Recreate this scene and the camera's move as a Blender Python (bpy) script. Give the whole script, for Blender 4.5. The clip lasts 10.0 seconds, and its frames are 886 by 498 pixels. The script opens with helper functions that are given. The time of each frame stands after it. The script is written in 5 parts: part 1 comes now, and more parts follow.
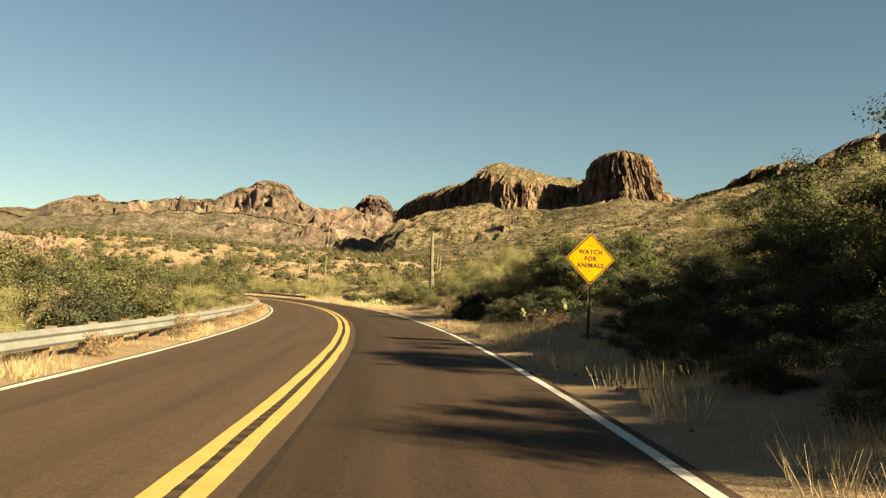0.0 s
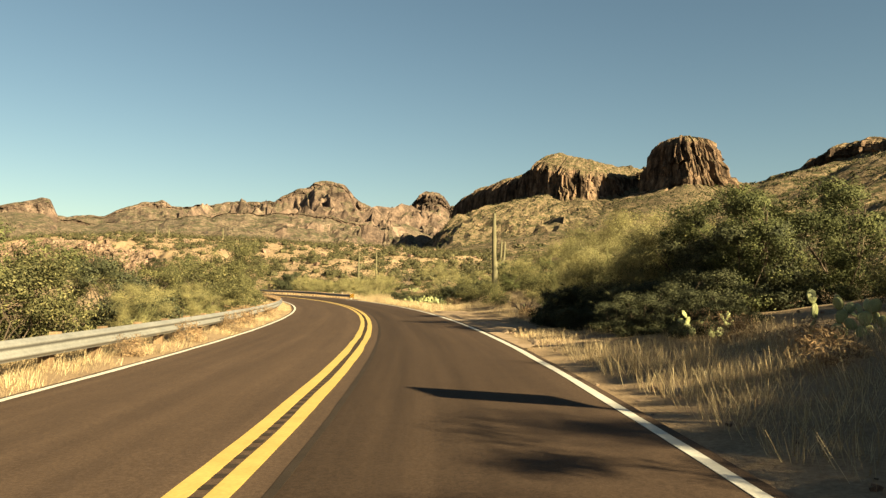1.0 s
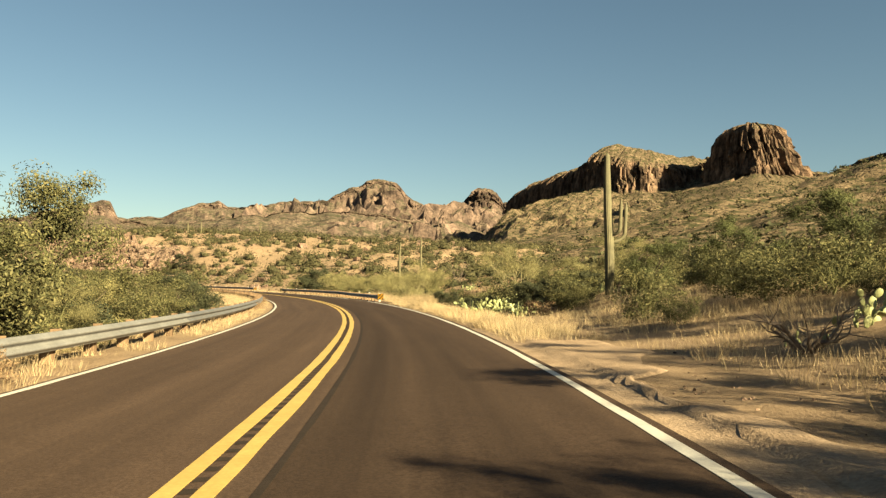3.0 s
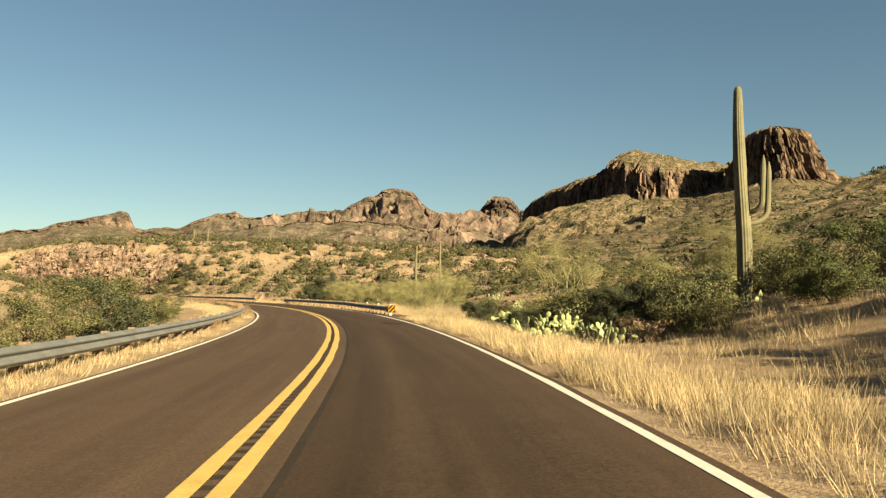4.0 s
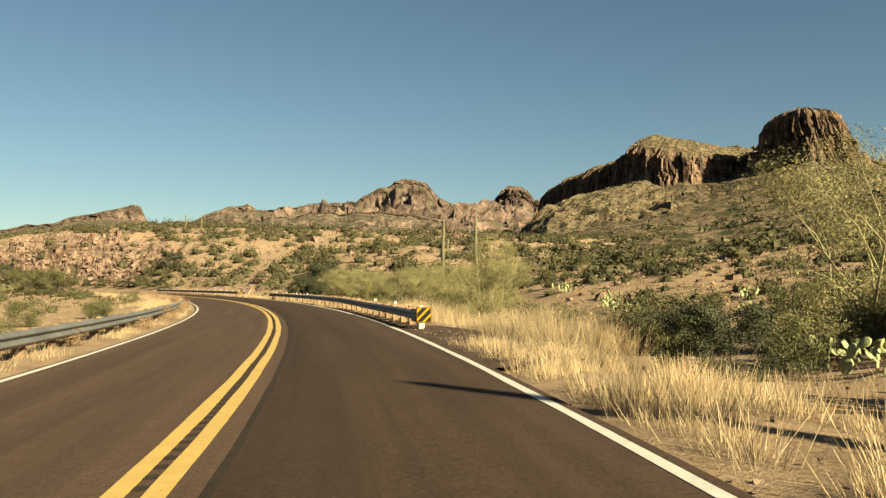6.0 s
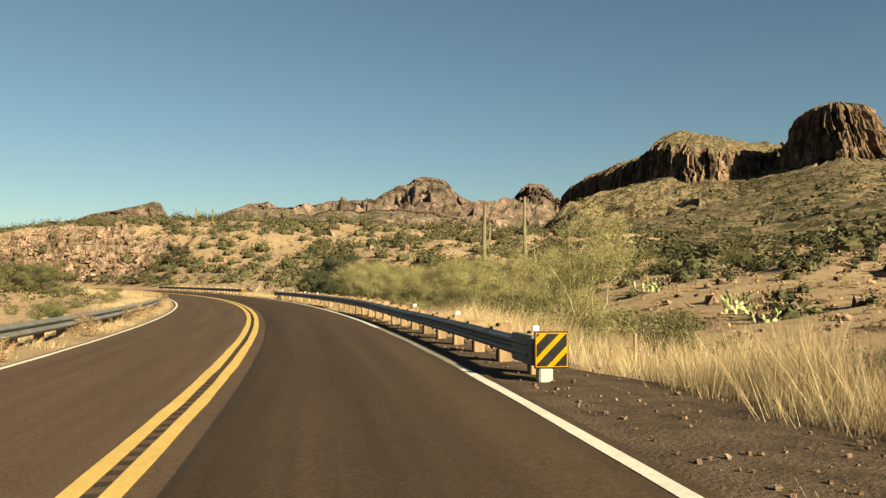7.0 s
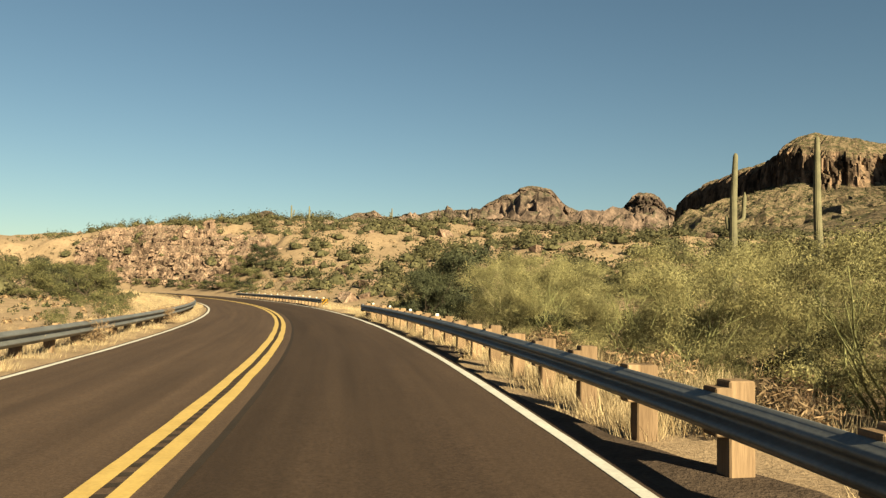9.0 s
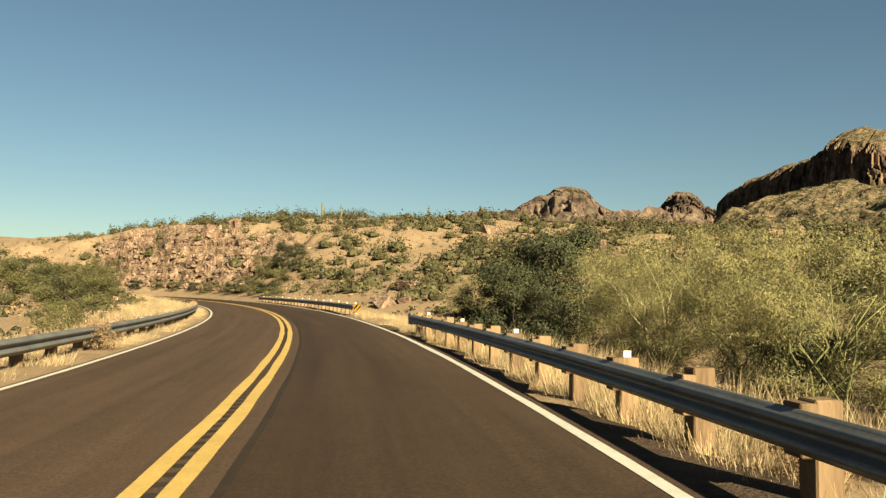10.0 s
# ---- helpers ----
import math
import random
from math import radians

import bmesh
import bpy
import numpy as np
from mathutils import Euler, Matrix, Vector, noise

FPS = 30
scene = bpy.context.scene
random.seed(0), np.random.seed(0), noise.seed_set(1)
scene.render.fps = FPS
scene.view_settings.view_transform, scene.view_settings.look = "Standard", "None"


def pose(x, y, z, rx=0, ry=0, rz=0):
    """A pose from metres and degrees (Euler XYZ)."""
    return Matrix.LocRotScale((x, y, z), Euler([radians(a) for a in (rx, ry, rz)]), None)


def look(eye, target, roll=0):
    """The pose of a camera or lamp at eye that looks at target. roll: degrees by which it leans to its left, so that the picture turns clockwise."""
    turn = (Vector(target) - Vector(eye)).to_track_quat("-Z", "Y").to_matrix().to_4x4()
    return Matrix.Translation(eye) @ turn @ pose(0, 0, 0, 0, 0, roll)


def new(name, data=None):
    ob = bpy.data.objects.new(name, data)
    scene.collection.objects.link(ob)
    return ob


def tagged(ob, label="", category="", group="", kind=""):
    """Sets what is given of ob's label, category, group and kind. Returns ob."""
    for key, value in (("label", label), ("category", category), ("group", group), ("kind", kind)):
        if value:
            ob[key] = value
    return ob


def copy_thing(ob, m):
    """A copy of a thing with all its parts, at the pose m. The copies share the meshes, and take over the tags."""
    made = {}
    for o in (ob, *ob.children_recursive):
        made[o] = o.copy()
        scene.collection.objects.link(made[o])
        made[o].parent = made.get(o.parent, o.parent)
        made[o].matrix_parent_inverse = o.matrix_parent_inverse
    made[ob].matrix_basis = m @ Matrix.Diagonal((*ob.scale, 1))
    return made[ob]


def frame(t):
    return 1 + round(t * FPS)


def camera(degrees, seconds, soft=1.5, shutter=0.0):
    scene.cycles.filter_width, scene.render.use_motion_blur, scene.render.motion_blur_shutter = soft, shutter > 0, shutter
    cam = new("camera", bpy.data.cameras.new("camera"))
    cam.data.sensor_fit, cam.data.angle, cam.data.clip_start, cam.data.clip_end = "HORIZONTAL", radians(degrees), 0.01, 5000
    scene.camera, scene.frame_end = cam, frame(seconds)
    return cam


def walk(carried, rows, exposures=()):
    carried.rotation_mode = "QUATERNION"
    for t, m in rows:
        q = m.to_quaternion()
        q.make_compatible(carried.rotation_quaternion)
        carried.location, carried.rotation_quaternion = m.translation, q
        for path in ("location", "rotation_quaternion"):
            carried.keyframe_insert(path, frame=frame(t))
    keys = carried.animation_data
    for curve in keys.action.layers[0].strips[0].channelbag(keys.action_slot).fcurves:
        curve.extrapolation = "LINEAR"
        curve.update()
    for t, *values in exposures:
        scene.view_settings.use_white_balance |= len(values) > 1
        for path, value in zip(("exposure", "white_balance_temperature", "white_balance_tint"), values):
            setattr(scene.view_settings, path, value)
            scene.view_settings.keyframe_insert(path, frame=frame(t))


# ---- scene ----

# camera and its way along the right-hand lane
cam = camera(60.0, 10.0, soft=1.35)
PATH = [
    (0.0, 0.000, 0.000, 1.249, 2.112, 3.538, -2.446),
    (0.5, -0.442, 6.178, 1.234, 4.976, 2.993, -2.428),
    (1.0, -0.977, 12.253, 1.248, 6.515, 3.084, -1.026),
    (1.5, -1.680, 18.298, 1.239, 6.595, 2.001, -0.771),
    (2.0, -2.528, 24.185, 1.246, 7.365, 2.467, -1.373),
    (2.5, -3.513, 30.075, 1.246, 8.932, 2.912, -1.497),
    (3.0, -4.688, 35.983, 1.252, 10.483, 2.862, -0.624),
    (4.5, -8.986, 53.179, 1.245, 11.984, 3.756, -0.389),
    (5.0, -10.551, 58.760, 1.243, 12.322, 2.962, -0.097),
    (5.5, -12.306, 64.269, 1.259, 12.595, 2.916, 0.098),
    (7.0, -18.448, 81.339, 1.275, 14.126, 2.741, -0.130),
    (7.5, -20.750, 86.936, 1.318, 16.593, 2.921, 0.055),
    (8.0, -23.189, 92.505, 1.321, 18.728, 2.800, -0.169),
    (8.5, -25.701, 98.055, 1.363, 20.271, 3.594, -0.531),
    (9.0, -28.476, 103.478, 1.356, 21.823, 3.415, -1.125),
    (9.5, -31.439, 108.717, 1.356, 23.061, 3.194, -0.360),
    (10.0, -34.503, 113.904, 1.406, 24.334, 3.544, -0.789),
]
walk(cam, [(t, pose(x, y, z, 90 + pitch, roll, yaw)) for t, x, y, z, yaw, pitch, roll in PATH],
     [(0.0, 1.94, 7100, -6), (3.0, 1.82, 6750, -6), (5.5, 1.61, 6350, -7), (10.0, 1.54, 6400, -7)])

# low afternoon sun from behind and to the right, clear sky
SUN_AZ, SUN_EL = radians(-36), radians(23.5)
sun_way = Vector((math.cos(SUN_AZ) * math.cos(SUN_EL), math.sin(SUN_AZ) * math.cos(SUN_EL), math.sin(SUN_EL)))
world = bpy.data.worlds.new("sky")
scene.world = world
world.use_nodes = True
wn = world.node_tree
sky = wn.nodes.new("ShaderNodeTexSky")
sky.sky_type, sky.sun_disc = "NISHITA", False
sky.sun_elevation, sky.sun_rotation = SUN_EL, math.pi / 2 - SUN_AZ
sky.altitude, sky.air_density, sky.dust_density, sky.ozone_density = 500, 1.0, 0.5, 0.4
wn.nodes["Background"].inputs[1].default_value = 0.0275
wn.links.new(sky.outputs[0], wn.nodes["Background"].inputs[0])
sun = new("sun", bpy.data.lights.new("sun", "SUN"))
sun.data.energy, sun.data.angle, sun.data.color = 8.6, radians(0.6), (1.0, 0.79, 0.53)
sun.matrix_world = look(sun_way * 300, (0, 0, 0))

# ---- materials ----
def mat(name, rough=0.9, metal=0.0):
    m = bpy.data.materials.new(name)
    m.use_nodes = True
    b = m.node_tree.nodes["Principled BSDF"]
    b.inputs["Roughness"].default_value, b.inputs["Metallic"].default_value = rough, metal
    b.inputs["Specular IOR Level"].default_value = 0.06 if rough > 0.8 else 0.35
    return m, m.node_tree, b


def coords(nt, scale=(1, 1, 1)):
    g = nt.nodes.new("ShaderNodeNewGeometry")
    mp = nt.nodes.new("ShaderNodeMapping")
    mp.inputs["Scale"].default_value = scale
    nt.links.new(g.outputs["Position"], mp.inputs[0])
    return mp.outputs[0]


def noise_tex(nt, vec, scale, detail=6.0, rough=0.6):
    n = nt.nodes.new("ShaderNodeTexNoise")
    n.inputs["Scale"].default_value, n.inputs["Detail"].default_value, n.inputs["Roughness"].default_value = scale, detail, rough
    nt.links.new(vec, n.inputs["Vector"])
    return n.outputs["Fac"]


def ramp(nt, fac, *stops):
    r = nt.nodes.new("ShaderNodeValToRGB")
    e = r.color_ramp.elements
    while len(e) < len(stops):
        e.new(0.5)
    for el, (p, c) in zip(e, stops):
        el.position, el.color = p, (*c, 1) if len(c) == 3 else c
    nt.links.new(fac, r.inputs[0])
    return r.outputs[0]


def blend(nt, fac, a, b, how="MIX"):
    n = nt.nodes.new("ShaderNodeMix")
    n.data_type, n.blend_type = "RGBA", how
    for sock, val in ((n.inputs[0], fac), (n.inputs[6], a), (n.inputs[7], b)):
        if isinstance(val, (int, float)):
            sock.default_value = val
        elif isinstance(val, tuple):
            sock.default_value = (*val, 1)
        else:
            nt.links.new(val, sock)
    return n.outputs[2]


def bump(nt, b, height, strength=0.5, dist=0.05):
    n = nt.nodes.new("ShaderNodeBump")
    n.inputs["Strength"].default_value, n.inputs["Distance"].default_value = strength, dist
    nt.links.new(height, n.inputs["Height"])
    nt.links.new(n.outputs[0], b.inputs["Normal"])


def grained(name, dark, light, scale=6.0, fine=40.0, rough=0.9, metal=0.0, depth=0.01, stretch=(1, 1, 1)):
    """A surface with stains at one scale and grain at a finer one."""
    m, nt, b = mat(name, rough, metal)
    v = coords(nt, stretch)
    big, small = noise_tex(nt, v, scale), noise_tex(nt, v, fine, 3)
    c = ramp(nt, big, (0.3, dark), (0.7, light))
    c = blend(nt, 0.35, c, ramp(nt, small, (0.3, tuple(x * 0.5 for x in dark)), (0.75, light)))
    nt.links.new(c, b.inputs["Base Color"])
    bump(nt, b, small, 0.5, depth)
    return m


def vary(m, lo, hi):
    """Makes some objects of a material paler and some darker."""
    nt = m.node_tree
    b = nt.nodes["Principled BSDF"]
    old = b.inputs["Base Color"].links[0].from_socket
    o = nt.nodes.new("ShaderNodeObjectInfo")
    c = ramp(nt, o.outputs["Random"], (0.0, (lo, lo, lo * 1.03)), (1.0, (hi, hi, hi)))
    nt.links.new(blend(nt, 1.0, old, c, "MULTIPLY"), b.inputs["Base Color"])


def island_mat(name, stops, through_light=0.12, rough=0.7):
    """Leaves and blades: a colour for each piece, and some light that passes through."""
    m = bpy.data.materials.new(name)
    m.use_nodes = True
    nt = m.node_tree
    b = nt.nodes["Principled BSDF"]
    b.inputs["Roughness"].default_value = rough
    b.inputs["Specular IOR Level"].default_value = 0.1
    g = nt.nodes.new("ShaderNodeNewGeometry")
    c = ramp(nt, g.outputs["Random Per Island"], *stops)
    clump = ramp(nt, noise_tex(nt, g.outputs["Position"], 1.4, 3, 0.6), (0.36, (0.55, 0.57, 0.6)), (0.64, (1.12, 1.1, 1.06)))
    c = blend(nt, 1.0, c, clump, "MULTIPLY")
    nt.links.new(c, b.inputs["Base Color"])
    tr = nt.nodes.new("ShaderNodeBsdfTranslucent")
    nt.links.new(c, tr.inputs[0])
    mx = nt.nodes.new("ShaderNodeMixShader")
    mx.inputs[0].default_value = through_light
    nt.links.new(b.outputs[0], mx.inputs[1])
    nt.links.new(tr.outputs[0], mx.inputs[2])
    nt.links.new(mx.outputs[0], nt.nodes["Material Output"].inputs[0])
    return m


def ground_material():
    m, nt, b = mat("desert_ground", 0.95)
    v = coords(nt)
    patches, mid, fine = noise_tex(nt, v, 0.12, 5), noise_tex(nt, v, 1.3, 6, 0.7), noise_tex(nt, v, 22, 4, 0.7)
    c = ramp(nt, patches, (0.3, (0.155, 0.104, 0.062)), (0.55, (0.208, 0.143, 0.087)), (0.75, (0.25, 0.177, 0.11)))
    c = blend(nt, 0.45, c, ramp(nt, mid, (0.36, (0.07, 0.048, 0.031)), (0.5, (0.19, 0.132, 0.083)), (0.66, (0.3, 0.214, 0.137))))
    vo = nt.nodes.new("ShaderNodeTexVoronoi")
    vo.inputs["Scale"].default_value = 0.21
    nt.links.new(v, vo.inputs["Vector"])
    di = nt.nodes.new("ShaderNodeVectorMath")
    di.operation = "DISTANCE"
    nt.links.new(v, di.inputs[0])
    di.inputs[1].default_value = (-40, 110, 0)
    away = nt.nodes.new("ShaderNodeMapRange")
    away.inputs[1].default_value, away.inputs[2].default_value = 200, 320
    nt.links.new(di.outputs["Value"], away.inputs[0])
    spots = blend(nt, 1.0, ramp(nt, vo.outputs["Distance"], (0.36, (1, 1, 1)), (0.6, (0, 0, 0))), away.outputs[0], "MULTIPLY")
    c = blend(nt, spots, c, (0.052, 0.05, 0.022))
    c = blend(nt, 0.4, c, ramp(nt, fine, (0.35, (0.0748, 0.051, 0.0326)), (0.7, (0.2856, 0.2176, 0.1496))))
    nt.links.new(c, b.inputs["Base Color"])
    bump(nt, b, blend(nt, 0.5, mid, fine), 0.7, 0.06)
    return m


def asphalt_material(name="asphalt", k=1.15, tracks=((0.0, 1.0), (1.0, 1.0))):
    """Worn asphalt; its map runs across (metres from the middle line) and along the road."""
    m, nt, b = mat(name, 0.85)
    uv = nt.nodes.new("ShaderNodeUVMap")
    mp = nt.nodes.new("ShaderNodeMapping")
    mp.inputs["Scale"].default_value = (2.6, 0.07, 1)
    nt.links.new(uv.outputs[0], mp.inputs[0])
    drag = noise_tex(nt, mp.outputs[0], 1.0, 5, 0.6)
    sx = nt.nodes.new("ShaderNodeSeparateXYZ")
    nt.links.new(uv.outputs[0], sx.inputs[0])
    mr = nt.nodes.new("ShaderNodeMapRange")
    mr.inputs[1].default_value, mr.inputs[2].default_value = -4.0, 4.0
    nt.links.new(sx.outputs[0], mr.inputs[0])
    worn = ramp(nt, mr.outputs[0], *[((la + 4) / 8, (q, q, q)) for la, q in tracks])
    v = coords(nt)
    big, mid, fine = noise_tex(nt, v, 0.35, 4), noise_tex(nt, v, 3.0, 5), noise_tex(nt, v, 90, 3, 0.8)
    c = ramp(nt, big, (0.3, (0.0408, 0.0279, 0.0197)), (0.7, (0.0517, 0.036, 0.0258)))
    c = blend(nt, 0.4, c, ramp(nt, mid, (0.3, (0.0354, 0.0245, 0.0177)), (0.7, (0.0558, 0.0394, 0.0286))))
    c = blend(nt, 0.35, c, ramp(nt, fine, (0.35, (0.019, 0.0136, 0.0109)), (0.72, (0.0952, 0.0714, 0.0544))))
    c = blend(nt, 1.0, c, ramp(nt, drag, (0.32, (0.78, 0.78, 0.79)), (0.68, (1.16, 1.15, 1.13))), "MULTIPLY")
    grain = noise_tex(nt, v, 30, 4, 0.75)
    c = blend(nt, 1.0, c, ramp(nt, grain, (0.36, (0.72, 0.72, 0.72)), (0.64, (1.22, 1.22, 1.22))), "MULTIPLY")
    c = blend(nt, 1.0, c, worn, "MULTIPLY")
    nt.links.new(blend(nt, 1.0, c, (k, k * 0.935, k * 0.9), "MULTIPLY"), b.inputs["Base Color"])
    bump(nt, b, blend(nt, 0.5, fine, grain), 0.6, 0.008)
    return m


def rock_material(name, deep, mid_c, pale, scrub, col_scale, slope_lo=0.45, slope_hi=0.8, speck=0.25, upright=0.18, soils=None, grain=1.0, beds=0.25):
    """Rock on steep faces with upright streaks; soil with specks of scrub on gentler ground."""
    m, nt, b = mat(name, 0.95)
    v = coords(nt)
    streak = noise_tex(nt, coords(nt, (1, 1, upright)), col_scale, 8, 0.65)
    layer = noise_tex(nt, coords(nt, (0.25, 0.25, 1.6)), col_scale * 0.6, 4, 0.6)
    c = ramp(nt, streak, (0.40, deep), (0.49, mid_c), (0.62, pale))
    c = blend(nt, beds, c, ramp(nt, layer, (0.3, deep), (0.7, pale)))
    blotch = noise_tex(nt, v, col_scale * 0.35, 6, 0.7)
    c = blend(nt, 1.0, c, ramp(nt, blotch, (0.36, (0.42, 0.40, 0.40)), (0.6, (1.15, 1.1, 1.05))), "MULTIPLY")
    grit = noise_tex(nt, v, col_scale * 6, 6, 0.75)
    c = blend(nt, 1.0, c, ramp(nt, grit, (0.36, (1 - 0.55 * grain,) * 3), (0.6, (1 + 0.2 * grain,) * 3)), "MULTIPLY")
    lo, hi = soils or (tuple(x * 0.75 for x in mid_c), tuple(0.5 * (x + y) for x, y in zip(mid_c, pale)))
    soil = ramp(nt, noise_tex(nt, v, col_scale * 0.9, 8, 0.8), (0.34, lo), (0.62, hi))
    soil = blend(nt, 1.0, soil, ramp(nt, grit, (0.43, (1 - 0.68 * grain,) * 3), (0.57, (1 + 0.34 * grain,) * 3)), "MULTIPLY")
    vo = nt.nodes.new("ShaderNodeTexVoronoi")
    vo.inputs["Scale"].default_value = speck
    nt.links.new(v, vo.inputs["Vector"])
    spots = ramp(nt, vo.outputs["Distance"], (0.28, (1, 1, 1)), (0.5, (0, 0, 0)))
    patch = ramp(nt, noise_tex(nt, v, speck * 0.25, 6, 0.7), (0.38, (0, 0, 0)), (0.6, (1, 1, 1)))
    soil = blend(nt, blend(nt, 0.5, spots, patch, "MULTIPLY"), soil, scrub)
    soil = blend(nt, spots, soil, blend(nt, 0.6, soil, scrub))
    g = nt.nodes.new("ShaderNodeNewGeometry")
    sp = nt.nodes.new("ShaderNodeSeparateXYZ")
    nt.links.new(g.outputs["Normal"], sp.inputs[0])
    mr = nt.nodes.new("ShaderNodeMapRange")
    mr.inputs[1].default_value, mr.inputs[2].default_value = slope_lo, slope_hi
    nt.links.new(sp.outputs[2], mr.inputs[0])
    nt.links.new(blend(nt, mr.outputs[0], c, soil), b.inputs["Base Color"])
    bump(nt, b, blend(nt, 0.5, streak, grit), 0.9, 0.16 / col_scale)
    return m


M_GROUND = ground_material()
M_ASPHALT = asphalt_material("asphalt", 1.12, ((-4.0, 1.1), (-3.2, 1.06), (-2.6, 0.95), (-1.8, 1.05), (-1.0, 0.97), (-0.3, 1.08), (4.0, 1.0)))
M_ASPHALT_DARK = asphalt_material("worn_asphalt", 0.85, ((-4.0, 1.0), (0.45, 0.80), (0.8, 0.76), (1.3, 0.95), (1.8, 0.86), (2.4, 0.98), (3.0, 1.12), (4.0, 1.2)))
M_WHITE = grained("road_paint_white", (0.3264, 0.306, 0.272), (0.4488, 0.4284, 0.3876), 4, 30, 0.7, depth=0.003)
M_WORN = grained("road_paint_worn", (0.07, 0.058, 0.047), (0.2, 0.18, 0.15), 5, 30, 0.8, depth=0.003)
M_YELLOW = grained("road_paint_yellow", (0.2992, 0.1972, 0.051), (0.408, 0.2788, 0.0816), 3, 30, 0.7, depth=0.003)
M_RUMBLE = grained("milled_asphalt", (0.02, 0.015, 0.0115), (0.036, 0.027, 0.02), 6, 60)
M_SEAL = grained("tar_seal", (0.019, 0.0145, 0.0115), (0.031, 0.023, 0.018), 3, 60, 0.85)
# rail steel in two tones: darkened for beams in shade, paler for the sunlit one
M_RAIL_SHADED = grained("rail_steel_shaded", (0.075, 0.075, 0.073), (0.15, 0.148, 0.144), 1.5, 25, 0.55, 0.3, 0.002)
M_RAIL_SUNLIT = grained("rail_steel_sunlit", (0.115, 0.113, 0.106), (0.205, 0.2, 0.19), 1.5, 25, 0.6, 0.25, 0.002)
M_POSTWOOD = grained("weathered_timber", (0.1, 0.064, 0.038), (0.215, 0.145, 0.088), 7, 45, 0.9, stretch=(1, 1, 0.1))
vary(M_POSTWOOD, 0.62, 1.12)
M_TABWHITE = grained("white_reflector", (0.36, 0.355, 0.34), (0.43, 0.425, 0.405), 8, 40, 0.5)
M_SIGN = grained("sign_yellow", (0.21, 0.1, 0.0015), (0.29, 0.147, 0.003), 3, 20, 0.85, depth=0.001)
M_BLACK = grained("sign_black", (0.006, 0.006, 0.006), (0.014, 0.014, 0.014), 6, 30, 0.9, depth=0.001)
M_STEEL = grained("rusty_steel", (0.0476, 0.034, 0.0272), (0.0952, 0.068, 0.0544), 8, 40, 0.7, 0.4)
M_BARK = grained("bark", (0.034, 0.0238, 0.017), (0.0884, 0.068, 0.051), 8, 40)
M_GREENBARK = grained("green_bark", (0.0884, 0.0884, 0.034), (0.1632, 0.1564, 0.076), 6, 40)
M_PALEBARK = grained("pale_bark", (0.13, 0.115, 0.06), (0.25, 0.215, 0.125), 6, 40)
M_DEADWOOD = grained("dead_wood", (0.068, 0.0476, 0.0374), (0.204, 0.1632, 0.1292), 6, 40, stretch=(1, 1, 0.3))
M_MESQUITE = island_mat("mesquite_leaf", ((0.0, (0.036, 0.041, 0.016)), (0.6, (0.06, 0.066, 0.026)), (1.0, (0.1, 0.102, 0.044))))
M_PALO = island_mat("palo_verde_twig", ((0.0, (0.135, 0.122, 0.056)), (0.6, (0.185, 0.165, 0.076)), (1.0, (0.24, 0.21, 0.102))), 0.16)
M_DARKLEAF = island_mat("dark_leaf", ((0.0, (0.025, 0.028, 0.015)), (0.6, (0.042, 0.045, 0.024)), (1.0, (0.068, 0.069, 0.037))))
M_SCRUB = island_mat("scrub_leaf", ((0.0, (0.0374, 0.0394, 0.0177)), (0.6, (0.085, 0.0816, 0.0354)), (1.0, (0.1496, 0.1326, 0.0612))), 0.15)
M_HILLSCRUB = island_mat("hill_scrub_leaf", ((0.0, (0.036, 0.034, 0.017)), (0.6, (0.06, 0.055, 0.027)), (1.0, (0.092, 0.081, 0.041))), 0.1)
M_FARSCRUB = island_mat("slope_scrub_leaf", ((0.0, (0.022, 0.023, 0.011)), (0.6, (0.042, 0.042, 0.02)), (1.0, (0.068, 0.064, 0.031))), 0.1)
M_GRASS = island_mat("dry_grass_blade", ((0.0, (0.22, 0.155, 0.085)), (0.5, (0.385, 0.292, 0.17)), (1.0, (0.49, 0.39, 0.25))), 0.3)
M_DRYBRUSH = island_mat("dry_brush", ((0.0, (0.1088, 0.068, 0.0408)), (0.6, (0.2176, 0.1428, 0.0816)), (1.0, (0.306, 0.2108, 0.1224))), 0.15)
M_PAD = grained("prickly_pear_skin", (0.13, 0.142, 0.055), (0.245, 0.25, 0.115), 6, 50, 0.6)
M_SAGUARO = grained("saguaro_skin", (0.05, 0.046, 0.024), (0.125, 0.108, 0.058), 2, 30, 0.8)
M_ROCK = rock_material("mesa_rock", (0.026, 0.019, 0.015), (0.082, 0.058, 0.043), (0.178, 0.121, 0.085), (0.034, 0.034, 0.016), 0.16, speck=0.22, upright=0.1, beds=0.06, soils=((0.052, 0.04, 0.025), (0.15, 0.111, 0.07)))
M_FARROCK = rock_material("far_rock", (0.034, 0.027, 0.024), (0.092, 0.068, 0.056), (0.185, 0.134, 0.108), (0.046, 0.044, 0.026), 0.03, 0.72, 0.9, 0.05, 0.5, soils=((0.062, 0.048, 0.034), (0.125, 0.097, 0.07)), grain=0.8)
M_OUTCROP = rock_material("outcrop_rock", (0.05, 0.034, 0.026), (0.15, 0.103, 0.077), (0.26, 0.186, 0.143), (0.1, 0.078, 0.05), 0.6, speck=1.5)
M_CONCRETE = grained("concrete", (0.22, 0.2, 0.175), (0.34, 0.315, 0.28), 4, 40)

# ---- the road's line ----
RS = np.arange(-120.0, 420.0, 0.5)


